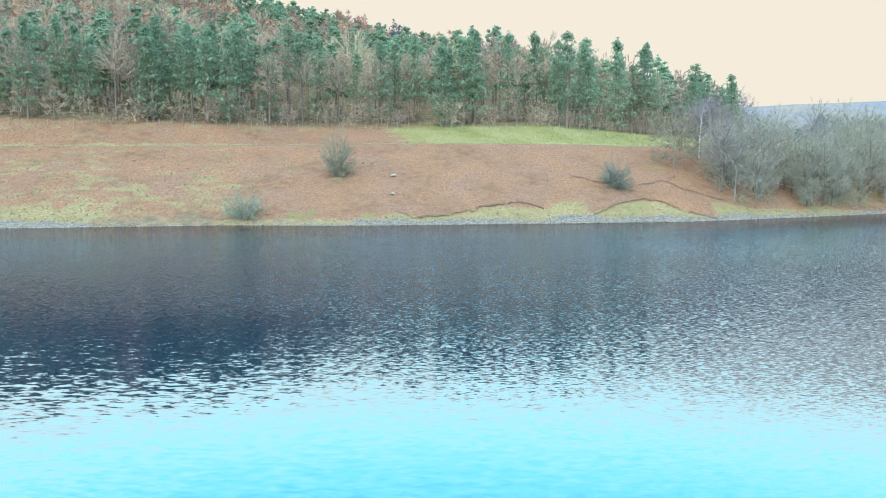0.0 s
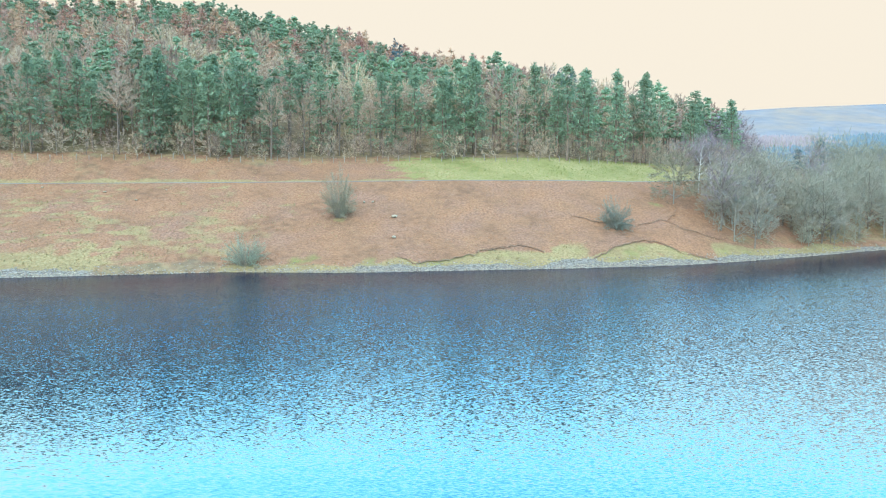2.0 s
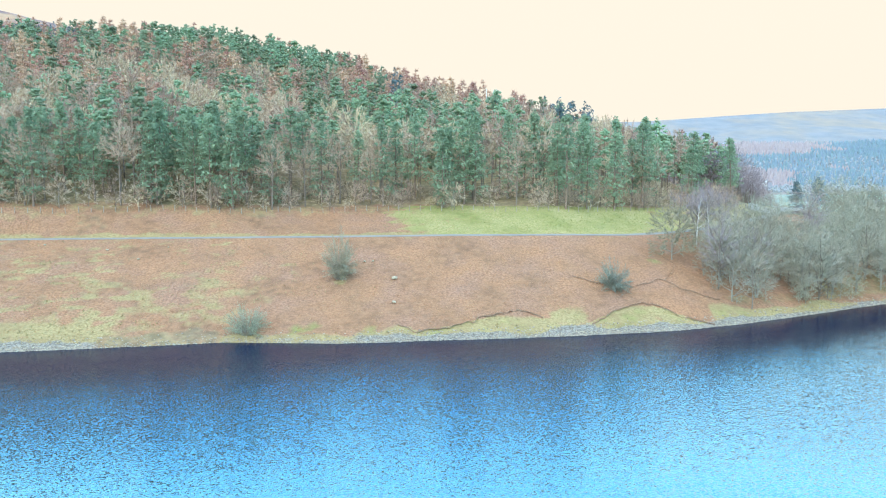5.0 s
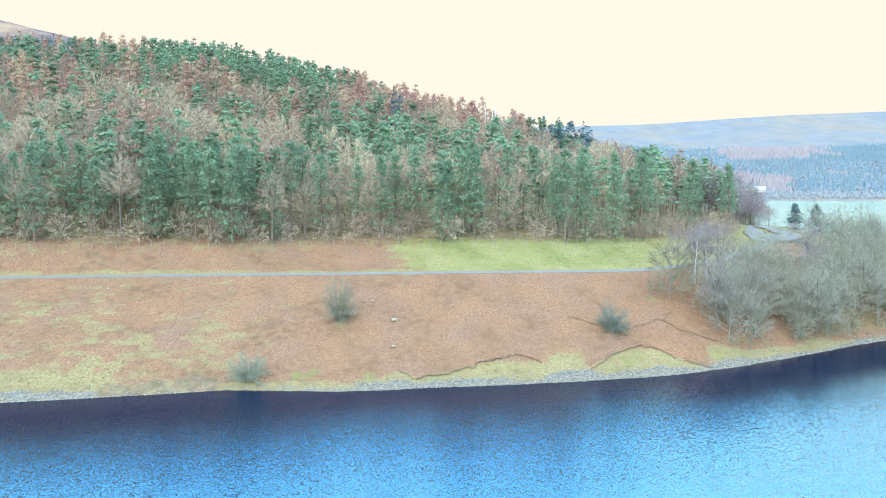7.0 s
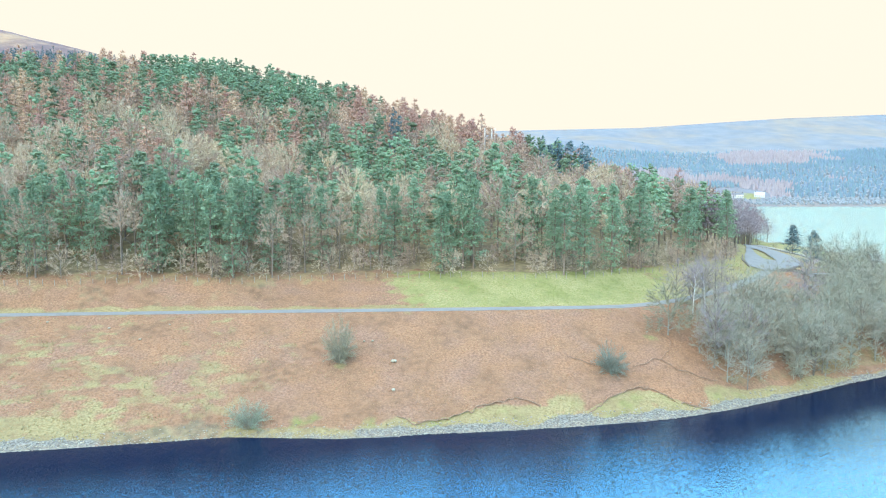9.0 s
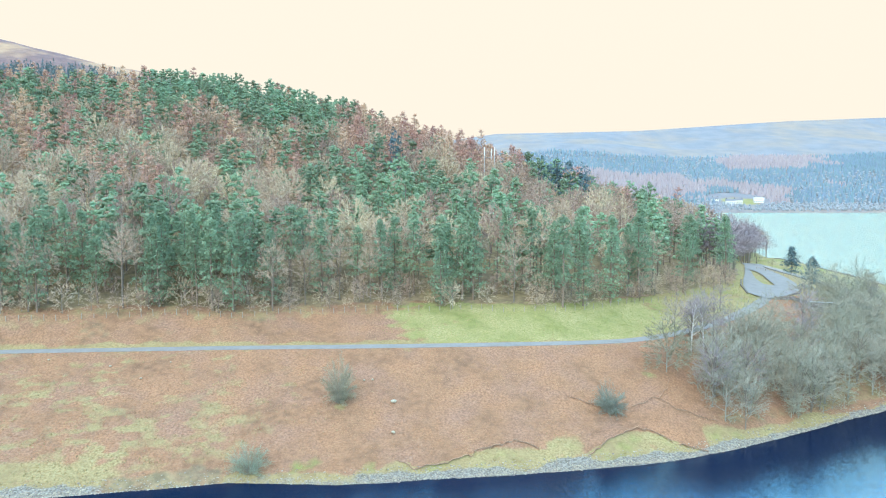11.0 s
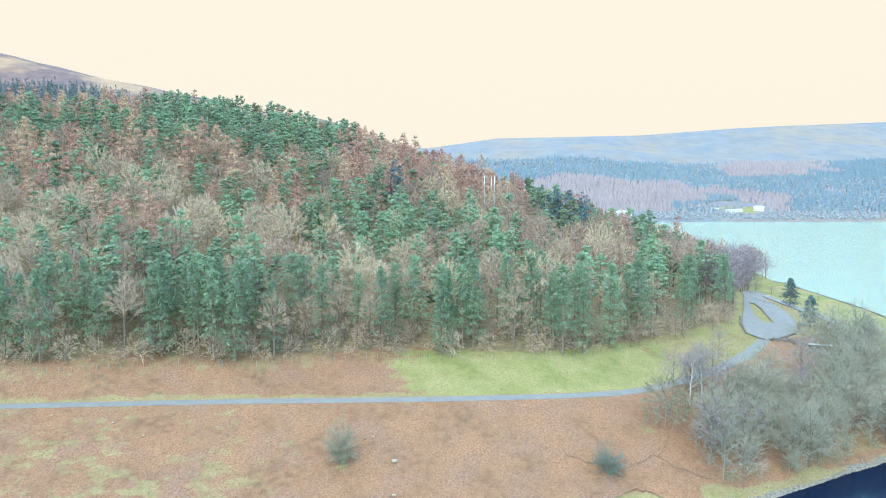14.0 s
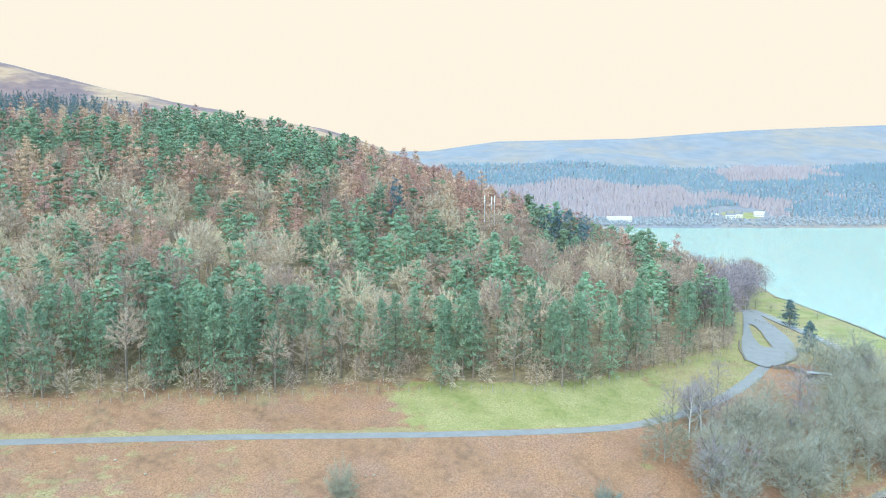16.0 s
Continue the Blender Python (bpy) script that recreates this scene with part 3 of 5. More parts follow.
class Soup:
    """Triangles gathered for one mesh."""

    def __init__(self):
        self.v, self.f, self.n = [], [], 0

    def put(self, v, f):
        self.v.append(np.asarray(v, np.float32))
        self.f.append(np.asarray(f, np.int32) + self.n)
        self.n += len(v)

    def tube(self, path, radii, sides=5):
        p, r = np.asarray(path, float), np.asarray(radii, float)
        d = np.gradient(p, axis=0)
        d /= np.maximum(np.linalg.norm(d, axis=1), 1e-6)[:, None]
        ref = np.where(abs(d[:, 2:3]) > .9, [[1., 0, 0]], [[0, 0, 1.]])
        a = np.cross(d, ref)
        a /= np.maximum(np.linalg.norm(a, axis=1), 1e-6)[:, None]
        b = np.cross(d, a)
        t = np.arange(sides) * 2 * np.pi / sides
        v = p[:, None] + (a[:, None] * np.cos(t)[None, :, None] + b[:, None] * np.sin(t)[None, :, None]) * r[:, None, None]
        i = np.arange(len(p) * sides).reshape(len(p), sides)
        j = np.roll(i, -1, 1)
        q = np.concatenate([np.stack([i[:-1], j[:-1], j[1:]], -1).reshape(-1, 3), np.stack([i[:-1], j[1:], i[1:]], -1).reshape(-1, 3)])
        self.put(v.reshape(-1, 3), q)

    def flakes(self, c, size, rng, flat=1.0, face=None):
        """Small leaf-like triangles at the places c, turned at random or towards face."""
        n = len(c)
        o = rng.normal(size=(n, 3, 3)) * [1, 1, flat]
        if face is not None:
            w = face / np.maximum(np.linalg.norm(face, axis=1), 1e-6)[:, None] + rng.normal(size=(n, 3)) * .38
            w /= np.linalg.norm(w, axis=1)[:, None]
            o = rng.normal(size=(n, 3, 3))
            o -= (o * w[:, None]).sum(2)[:, :, None] * w[:, None]
        o /= np.linalg.norm(o, axis=2)[:, :, None]
        s = np.asarray(size) * rng.uniform(.6, 1.3, (n, 1, 1))
        self.put((c[:, None] + o * s * [[[1], [.75], [.75]]]).reshape(-1, 3), np.arange(3 * n).reshape(n, 3))

    def spikes(self, a, b, w, rng, face=None):
        """Thin twigs from the places a to the places b, broad side towards face."""
        n = len(a)
        d = b - a
        s = np.cross(d, rng.normal(size=(n, 3)) if face is None else face / np.maximum(np.linalg.norm(face, axis=1), 1e-6)[:, None] + rng.normal(size=(n, 3)) * .35)
        s /= np.maximum(np.linalg.norm(s, axis=1), 1e-6)[:, None]
        s *= np.asarray(w).reshape(-1, 1) if np.ndim(w) else w
        self.put(np.stack([a - s, a + s, b], 1).reshape(-1, 3), np.arange(3 * n).reshape(n, 3))

    def arrays(self):
        return (np.concatenate(self.v), np.concatenate(self.f)) if self.v else (np.zeros((0, 3), np.float32), np.zeros((0, 3), np.int32))


def bent(rng, H, r0, n=7, lean=.03):
    t = np.linspace(0, 1, n)
    k = rng.normal(size=4) * lean * H
    p = np.stack([k[0] * t * t + k[1] * np.sin(t * 5) * .25, k[2] * t * t + k[3] * np.sin(t * 4) * .25, H * t - .4 * (t == 0)], -1)
    return p, r0 * (1 - t) ** .8 + .02


def along(p, u):
    t = np.linspace(0, 1, len(p))
    return np.stack([np.interp(u, t, p[:, k]) for k in range(3)], -1)


def conifer(seed, H=23., start=.35, spread=4.6, boughs=44, pads=3, leaves=12, size=.42, pad=.95, rise=.12, sharp=.6, sides=6, solid=False):
    """Trunk and crown of an evergreen: boughs that carry rounded pads of needles."""
    rng = np.random.default_rng(seed)
    tr, cr = Soup(), Soup()
    p, r = bent(rng, H, .013 * H, 7, .012)
    tr.tube(p, r, sides)
    u = np.sort(start + (1 - start) * rng.uniform(0, .97, boughs) ** .95)
    az = np.arange(boughs) * 2.4 + rng.uniform(-.5, .5, boughs)
    base = along(p, u)
    rel = (u - start) / (1 - start)
    L = spread * ((1 - rel) ** sharp * np.minimum(1, .62 + rel * 2) + .06) * rng.uniform(.6, 1.15, boughs)
    d = np.stack([np.cos(az), np.sin(az), az * 0], -1)
    e = base + d * L[:, None]
    e[:, 2] += L * (rise * (2 * rel - .5) + rng.normal(size=boughs) * .06)
    if sides > 4:
        for k in range(boughs):
            tr.tube([base[k], base[k] * .5 + e[k] * .5 + [0, 0, -.04 * L[k]], e[k]], [.07, .05, .02], 3)
    i = np.repeat(np.arange(boughs), pads)
    t = np.tile(np.linspace(1, .4, pads), boughs) + rng.uniform(-.1, .08, len(i))
    side = np.stack([-d[:, 1], d[:, 0], d[:, 0] * 0], -1)
    c = base[i] + (e - base)[i] * t[:, None] + side[i] * (rng.normal(size=len(i)) * L[i] * .2)[:, None] + [0, 0, .3] * rng.normal(size=(len(i), 1))
    c = np.concatenate([c, p[-1] - np.array([0, 0, 1.]) * np.array([[.1], [.8], [1.6]])])
    pr = np.concatenate([pad * rng.uniform(.65, 1.25, len(i)) * (1 - .4 * rel[i]), [pad * .35, pad * .5, pad * .65]])
    j = np.repeat(np.arange(len(c)), leaves)
    w = rng.normal(size=(len(j), 3))
    w[:, 2] = abs(w[:, 2]) * .9 - .25
    w /= np.linalg.norm(w, axis=1)[:, None]
    if solid:
        g = (1 + 5 ** .5) / 2
        ball = np.array([(-1, g, 0), (1, g, 0), (-1, -g, 0), (1, -g, 0), (0, -1, g), (0, 1, g), (0, -1, -g), (0, 1, -g), (g, 0, -1), (g, 0, 1), (-g, 0, -1), (-g, 0, 1)]) / 1.9
        tris = np.array([(0, 11, 5), (0, 5, 1), (0, 1, 7), (0, 7, 10), (0, 10, 11), (1, 5, 9), (5, 11, 4), (11, 10, 2), (10, 7, 6), (7, 1, 8),
                         (3, 9, 4), (3, 4, 2), (3, 2, 6), (3, 6, 8), (3, 8, 9), (4, 9, 5), (2, 4, 11), (6, 2, 10), (8, 6, 7), (9, 8, 1)])
        v = ball[None] * rng.uniform(.55, 1.25, (len(c), 12, 1)) * pr[:, None, None] * [.8, .8, .62] + c[:, None]
        cr.put(v.reshape(-1, 3), (tris[None] + 12 * np.arange(len(c))[:, None, None]).reshape(-1, 3))
    cr.flakes(c[j] + w * pr[j][:, None] * [1, 1, .75], size, rng, 1, w * [1, 1, 1.2] + [0, 0, .3])
    return tr.arrays(), cr.arrays()


def broadleaf(seed, H=15., spread=4.6, fork=.3, fans=90, twigs=14, wide=.05, fine=.02, sides=5, stems=1, low=-.1, wild=.6):
    """Trunk with limbs, and the domed crown of bare branches and twigs, of a leafless tree."""
    rng = np.random.default_rng(seed)
    tr, cr = Soup(), Soup()
    nl = 9 if sides > 4 else 5
    limbs = []
    tall = H * (1 - fork)
    for st in range(stems):
        p, r = bent(rng, H * .84, .012 * H / stems ** .4, 7, .03 if stems == 1 else .10)
        tr.tube(p, r, sides)
        for k in range(nl):
            rel = (k + rng.uniform(0, .8)) / nl
            b = along(p, fork * .85 + (.92 - fork) * rel)
            a = k * 2.4 + rng.uniform(-.5, .5) + st
            L = spread * (.62 - .3 * rel) * rng.uniform(.8, 1.15)
            e = b + np.array([math.cos(a) * L, math.sin(a) * L, L * rng.uniform(.6, 1.2) * (.7 + rel)])
            q = np.array([b, b * .5 + e * .5 + [0, 0, -.06 * L], e])
            tr.tube(q, [.05 + .0045 * H * (1 - rel), .055, .03], 4 if sides > 4 else 3)
            limbs.append(q)
        limbs.append(p[3:])
    ends = np.array([q[-1] for q in limbs])
    mid = np.array([0, 0, H * fork + tall * .36]) + limbs[-1][0] * [1, 1, 0]
    az, s = rng.uniform(0, 6.28, fans), rng.uniform(low, 1, fans)
    c = np.sqrt(np.maximum(0, 1 - s * s))
    lump = 1 + .16 * np.sin(az * 3 + seed) + rng.normal(size=fans) * .07
    dome = mid + np.stack([np.cos(az) * c * spread * lump, np.sin(az) * c * spread * lump, s * tall * .64 * lump], -1)
    near = np.argmin(np.linalg.norm(dome[:, None] - ends[None], axis=2), axis=1)
    start = np.array([along(limbs[i], rng.uniform(.1, .8)) for i in near])
    knee = start * .5 + dome * .5 + [0, 0, .05 * spread] + rng.normal(size=(fans, 3)) * .06 * spread
    cr.spikes(start, knee + (knee - start) * .15, wide, rng, dome - mid + [0, 0, .1 * H])
    cr.spikes(knee, dome, wide * .75, rng, dome - mid + [0, 0, .1 * H])
    ii = np.repeat(np.arange(fans), twigs)
    f = 1 - .75 * rng.uniform(0, 1, len(ii))[:, None] ** 1.5
    ta = knee[ii] + (dome - knee)[ii] * f
    d = (dome - knee)[ii] / np.maximum(np.linalg.norm((dome - knee)[ii], axis=1), .1)[:, None]
    o = (ta - mid) / np.maximum(np.linalg.norm(ta - mid, axis=1), .1)[:, None]
    td = rng.normal(size=(len(ii), 3)) * wild + d * .55 + o * .5 + [0, 0, .2]
    td /= np.linalg.norm(td, axis=1)[:, None]
    cr.spikes(ta, ta + td * (rng.uniform(.45, 1.1, len(ii)) * (.5 + .13 * spread))[:, None], fine, rng, o + [0, 0, .35])
    return tr.arrays(), cr.arrays()


def larch(seed, H=20., spread=3.2, boughs=44, twigs=18, width=.035, sides=5):
    """A leafless larch: straight stem, level boughs and hanging twigs."""
    rng = np.random.default_rng(seed)
    tr, cr = Soup(), Soup()
    p, r = bent(rng, H, .012 * H, 6, .01)
    tr.tube(p, r, sides)
    u = np.sort(rng.uniform(.16, .98, boughs))
    az = np.arange(boughs) * 2.4 + rng.uniform(-.4, .4, boughs)
    b = along(p, u)
    L = spread * ((1 - u) ** .75 * 1.15 + .09) * rng.uniform(.7, 1.15, boughs)
    e = b + np.stack([np.cos(az) * L, np.sin(az) * L, L * rng.uniform(-.12, .22, boughs)], -1)
    cr.spikes(b, e, .04 if sides > 4 else .05, rng)
    ii = np.repeat(np.arange(boughs), twigs)
    f = rng.uniform(.2, 1, len(ii))[:, None]
    ta = b[ii] + (e - b)[ii] * f
    td = rng.normal(size=(len(ii), 3)) * [.7, .7, .5] + (e - b)[ii] / spread * .8 + [0, 0, .05]
    td /= np.linalg.norm(td, axis=1)[:, None]
    cr.spikes(ta, ta + td * (rng.uniform(.5, 1.25, len(ii)) * (1 if sides > 4 else 1.4))[:, None], width, rng, (e - b)[ii] * [1, 1, 0] / spread + [0, 0, .6])
    return tr.arrays(), cr.arrays()


def shrub(seed, H=6., spread=3.4, stems=26, twigs=26, leaves=10, size=.16, low=.12, fine=.018):
    """A many-stemmed bush: stems and a domed crown of twigs and small leaves."""
    rng = np.random.default_rng(seed)
    tr, cr = Soup(), Soup()
    for k in range(stems):
        a, s = rng.uniform(0, 6.28), rng.uniform(low, 1)
        c = math.sqrt(max(0, 1 - s * s)) * (1 if s > .35 else .8 + .57 * s)
        q = rng.uniform(.75, 1.08)
        e = np.array([math.cos(a) * spread * c * q, math.sin(a) * spread * c * q, H * s * q])
        b = np.array([e[0] * .1, e[1] * .1, -.3])
        q = np.array([b, b * .5 + e * .5 + [0, 0, .12 * H * c], e])
        tr.tube(q, [.04, .025, .008], 3)
        ta = along(q, rng.uniform(.2, 1, twigs))
        td = rng.normal(size=(twigs, 3)) * [.7, .7, .6] + (e - b) / H * .6 + [0, 0, .25]
        td /= np.linalg.norm(td, axis=1)[:, None]
        cr.spikes(ta, ta + td * (rng.uniform(.4, 1.1, twigs) * (.35 + H * .07))[:, None], fine, rng)
        if leaves:
            cr.flakes(along(q, rng.uniform(.3, 1.05, leaves * 3)) + rng.normal(size=(leaves * 3, 3)) * .4, size, rng)
    return tr.arrays(), cr.arrays()


def tree_thing(name, made, bark, leaf, label, category="tree", crown="crown"):
    """A tree at the origin: an empty with its trunk and crown."""
    root = new(name)
    (tv, tf), (cv, cf) = made
    part("trunk", mesh_of("trunk", tv, tf, bark, tone=np.full(len(tv), .5), smooth=True), root)
    part(crown, mesh_of(crown, cv, cf, leaf, tone=np.full(len(cv), .5)), root)
    return tagged(root, label, category)


rng = np.random.default_rng(7)
PINES = [tree_thing("pine_tree", conifer(10 + k, 23.5, [.18, .34, .07, .26, .4, .12][k], [4.7, 4.1, 5.2, 4.2, 4.3, 4.9][k], [58, 46, 66, 52, 42, 62][k], 3, 13, .54, sharp=[.7, .5, .9, .6, .45, .8][k]),
                    M_BARK_PINE, M_PINE, "tall blue-green pine with layered boughs at the wood's edge") for k in range(6)]
BARES = [tree_thing("bare_tree", broadleaf(30 + k, 18.5, [4.0, 4.7, 3.7, 5.0, 4.3, 4.5][k], [.3, .24, .38, .26, .34, .2][k], 100, 19, .04, .034),
                    M_BARK, M_TWIG, "leafless broadleaf tree with grey-brown twigs at the wood's edge") for k in range(6)]
OAKS = [tree_thing("bare_tree", broadleaf(50 + k, 11.5, [4.8, 5.4, 4.6, 5.2][k], .16, 120, 22, .03, .014, stems=1 + k % 2, wild=.7, low=-.2),
                   M_BARK_PALE, M_TWIG_GREEN, "leafless mossy oak on the lake bank") for k in range(4)]
ALDERS = [tree_thing("bare_tree", broadleaf(60 + k, 11, [4.1, 4.6, 3.9][k], .15, 120, 22, .026, .014, stems=1 + k % 3, wild=.65, low=-.2),
                     M_BARK, M_TWIG_GREY, "leafless grey alder on the lake bank") for k in range(3)]
PURPLES = [tree_thing("bare_tree", broadleaf(70 + k, 13, [3.4, 3.9][k], .2, 110, 16, .034, .02, wild=.5), M_BARK, M_TWIG_PURPLE,
                      "leafless birch with purple-brown twigs beside the lane") for k in range(2)]
LARCHES = [tree_thing("larch_tree", larch(80 + k), M_BARK, M_LARCH, "leafless larch with pinkish-brown twigs") for k in range(3)]
PROTOS = {"pine": PINES, "bare": BARES, "oak": OAKS, "alder": ALDERS, "purple": PURPLES, "larch": LARCHES}
used = {}


def plant(kind, x, y, scale=1.0, group="", k=None, turn=None, label=""):
    """Stand a tree of a kind on the ground."""
    bank = PROTOS[kind]
    k = int(rng.integers(len(bank))) if k is None else k
    s = scale * rng.uniform(.9, 1.1)
    z = float(ground(x, y)) - .1
    m = pose(x, y, z, 0, 0, rng.uniform(0, 360) if turn is None else turn)
    proto = bank[k]
    if not used.get((kind, k)):
        used[(kind, k)] = True
        ob = proto
        ob.matrix_basis = m
    else:
        ob = copy_thing(proto, m)
    ob.scale = (s, s, s * rng.uniform(.94, 1.06))
    return tagged(ob, label, group=group)


STANDS = (("larch", .8, ((-137, 273, 13), (-132, 333, 16), (-113, 331, 12), (-82, 306, 9), (-65, 315, 10), (-108, 242, 9), (-89, 243, 7), (-165, 309, 17), (-41, 384, 12))),
          ("spruce", .8, ((-23, 322, 8),)),
          ("pine", .88, ((-28, 263, 12), (-10, 266, 13), (8, 272, 12), (-38, 280, 11), (-71, 211, 11), (-56, 190, 12), (-68, 176, 9), (-25, 184, 6), (-1, 195, 9), (27, 186, 7), (19, 239, 8), (60, 213, 9), (72, 223, 12), (86, 236, 12), (96, 250, 9), (68, 236, 12), (82, 250, 12))),
          ("bare", .85, ((-36, 235, 13), (-63, 254, 12), (-13, 214, 11), (6, 217, 11), (41, 252, 17), (19, 185, 8), (-13, 180, 6), (-130, 232, 15), (-75, 242, 9), (46, 208, 8))))


def species(x, y):
    """Which tree grows at a place of the wood: its stands first, then the mixture between them."""
    ye = float(np.interp(x, EDGE_X, EDGE_Y))
    d, n, h = y - ye, float(fbm(x, y, 38, 100)), rng.uniform()
    if x > 96 + max(0, (y - 260) * .1):
        return "purple" if h < .8 else "bare"
    for kind, share, places in STANDS:
        if any(math.hypot(x - a, y - b) < r for a, b, r in places):
            return kind if h < share else ("pine" if kind != "pine" else "bare")
    if x > 54 and d < 34:
        return "pine" if h < .8 else "bare"
    if x < -150 - 25 * n and y > 385 + 20 * n:
        return "larch" if y < 430 + 25 * n else "spruce"
    if y > 335 + 25 * n and x < -48:
        return "pine" if h < .96 else "larch"
    if y > 300 + 40 * n and x >= -48:
        return "larch" if h < (.88 if x < 35 else .35) else ("pine" if h < .93 else "bare")
    if 235 + 60 * n < y and x < -20:
        return "larch" if h < .2 * (x < -45) + .04 else ("pine" if h < .6 else "bare")
    return "pine" if h < ((.66 if n > .5 else .46) if d < 18 else (.46 if n > .5 else .3)) else "bare"


# the wood: the edge trees one by one, the rest as one woodland
EDGE_TREES, DEEP = [], []
spots = []
rows_y = list(np.arange(164, 212, 6.0)) + list(np.arange(212, 330, 8.8)) + list(np.arange(330, 470, 7.6))
for yy in rows_y:
    gap = 6.0 if yy < 212 else (9.0 if yy < 330 else 8.2)
    for xx in np.arange(-.66 * yy, min(.42 * yy + 15, 200), gap):
        x, y = xx + rng.uniform(-.42, .42) * gap, yy + rng.uniform(-2.5, 2.5)
        d = y - float(np.interp(x, EDGE_X, EDGE_Y))
        if d < .9 or x > float(np.interp(y, EAST_Y, EAST_X)) - 8 or float(ground(x, y)) < 1.5:
            continue
        if math.hypot(x - 53, (y - 425) * .7) < 19 or math.hypot(x - 36, y - 345) < 6 or math.hypot(x - 20, y - 328) < 4:
            continue
        if d < 12 and rng.uniform() < .12:
            continue
        spots.append((x, y, d))
near = sorted((s for s in spots if s[0] > -105 and s[2] < 17), key=lambda s: s[2])[:205]
taken = set(near)
for x, y, d in near:
    kind = species(x, y)
    kind = "pine" if kind == "spruce" else kind
    size = {"pine": .98, "bare": .98, "larch": 1.0, "purple": .95}.get(kind, 1) * rng.uniform(.84, 1.06) * (.97 if x > 20 else 1)
    plant(kind, x, y, size, "trees at the wood's edge")


def woodland(name, label, items, kinds, mats):
    """Many trees joined into one mesh. items: (kind, x, y, scale)."""
    V, F, I, T, n = [], [], [], [], 0
    for kind, x, y, s in items:
        bank = kinds[kind]
        (tv, tf), (cv, cf) = bank[0][int(rng.integers(len(bank[0])))]
        a = rng.uniform(0, 6.28)
        c, q = math.cos(a) * s, math.sin(a) * s
        z = float(ground(x, y)) - .2
        sz = s * rng.uniform(.9, 1.1)
        tone = rng.uniform()
        for (v, f), mi in (((tv, tf), bank[1]), ((cv, cf), bank[2])):
            if not len(v):
                continue
            w = np.empty_like(v)
            w[:, 0], w[:, 1], w[:, 2] = v[:, 0] * c - v[:, 1] * q + x, v[:, 0] * q + v[:, 1] * c + y, v[:, 2] * sz + z
            V.append(w)
            F.append(f + n)
            I.append(np.full(len(f), mi))
            T.append(np.full(len(v), tone))
            n += len(v)
    me = mesh_of(name, np.concatenate(V), np.concatenate(F), mats, np.concatenate(I), np.concatenate(T))
    return tagged(new(name, me), label, "woodland", kind="stuff")


LOW = {"pine": ([conifer(110 + k, 20.5, [.3, .4, .22, .34][k], [4.7, 4.3, 5.1, 4.6][k], 32, 2, 11, .42, 1.1, sharp=.55, sides=4, solid=True) for k in range(4)], 0, 1),
       "bare": ([broadleaf(120 + k, 18.5, [5.0, 5.6, 4.6, 5.3][k], .36, 84, 24, .06, .075, sides=3, low=-.05) for k in range(4)], 2, 3),
       "larch": ([larch(130 + k, 21.5, [4.9, 5.4, 4.6][k], 62, 24, .08, 3) for k in range(3)], 2, 4),
       "purple": ([broadleaf(140 + k, 13, 4.6, .26, 60, 12, .055, .034, sides=3) for k in range(2)], 2, 5)}
LOWER = {"pine": ([conifer(170 + k, 19, [.3, .36, .25][k], [4.8, 4.4, 5.0][k], 20, 2, 8, .5, 1.25, sharp=.5, sides=3, solid=True) for k in range(3)], 0, 1),
         "bare": ([broadleaf(175 + k, 17.5, [5.2, 5.7][k], .36, 56, 20, .08, .11, sides=3, low=-.05) for k in range(2)], 2, 3),
         "larch": ([larch(180 + k, 20, [4.9, 5.4][k], 48, 20, .12, 3) for k in range(2)], 2, 4),
         "purple": LOW["purple"]}
LOW["spruce"] = ([conifer(150 + k, 15, .05, 3.4, 24, 2, 5, .7, .9, -.12, .85, 3) for k in range(2)], 2, 6)
items = []
LOWER["spruce"] = LOW["spruce"]
back = []
for s in spots:
    if s in taken:
        continue
    kind = species(s[0], s[1])
    (items if s[1] < 280 else back).append((kind, s[0], s[1], rng.uniform(.78, 1.14) * (1 if s[1] < 400 else .88) * (1.2 if kind == "purple" else 1.45 if kind == "spruce" and s[1] < 360 else 1)))
woodland("woodland", "mixed hillside wood of pines, larches and bare broadleaf trees", items, LOW, [M_BARK_PINE, M_PINE, M_BARK, M_TWIG, M_LARCH, M_TWIG_PURPLE, M_SPRUCE])

for x, y in ((45, 318), (48, 322), (51, 317), (54, 322), (57.5, 316), (50, 327), (60.5, 321), (42, 325)):
    back.append(("spruce", x, y, rng.uniform(1.4, 1.7)))
woodland("woodland", "upper hillside wood of pine and pinkish larch", back, LOWER, [M_BARK_PINE, M_PINE, M_BARK, M_TWIG, M_LARCH, M_TWIG_PURPLE, M_SPRUCE])

# bare birches at the far end of the wood, behind the road
items = []
for k in range(75):
    y = rng.uniform(262, 435)
    x = float(np.interp(y, [262, 300, 350, 400, 435], [100, 121, 143, 164, 182])) - abs(rng.normal()) * 10 - 1
    items.append(("purple", x, y, rng.uniform(1.0, 1.5)))
woodland("woodland", "purple-brown leafless birches behind the road", items, LOW, [M_BARK_PINE, M_PINE, M_BARK, M_TWIG, M_LARCH, M_TWIG_PURPLE])

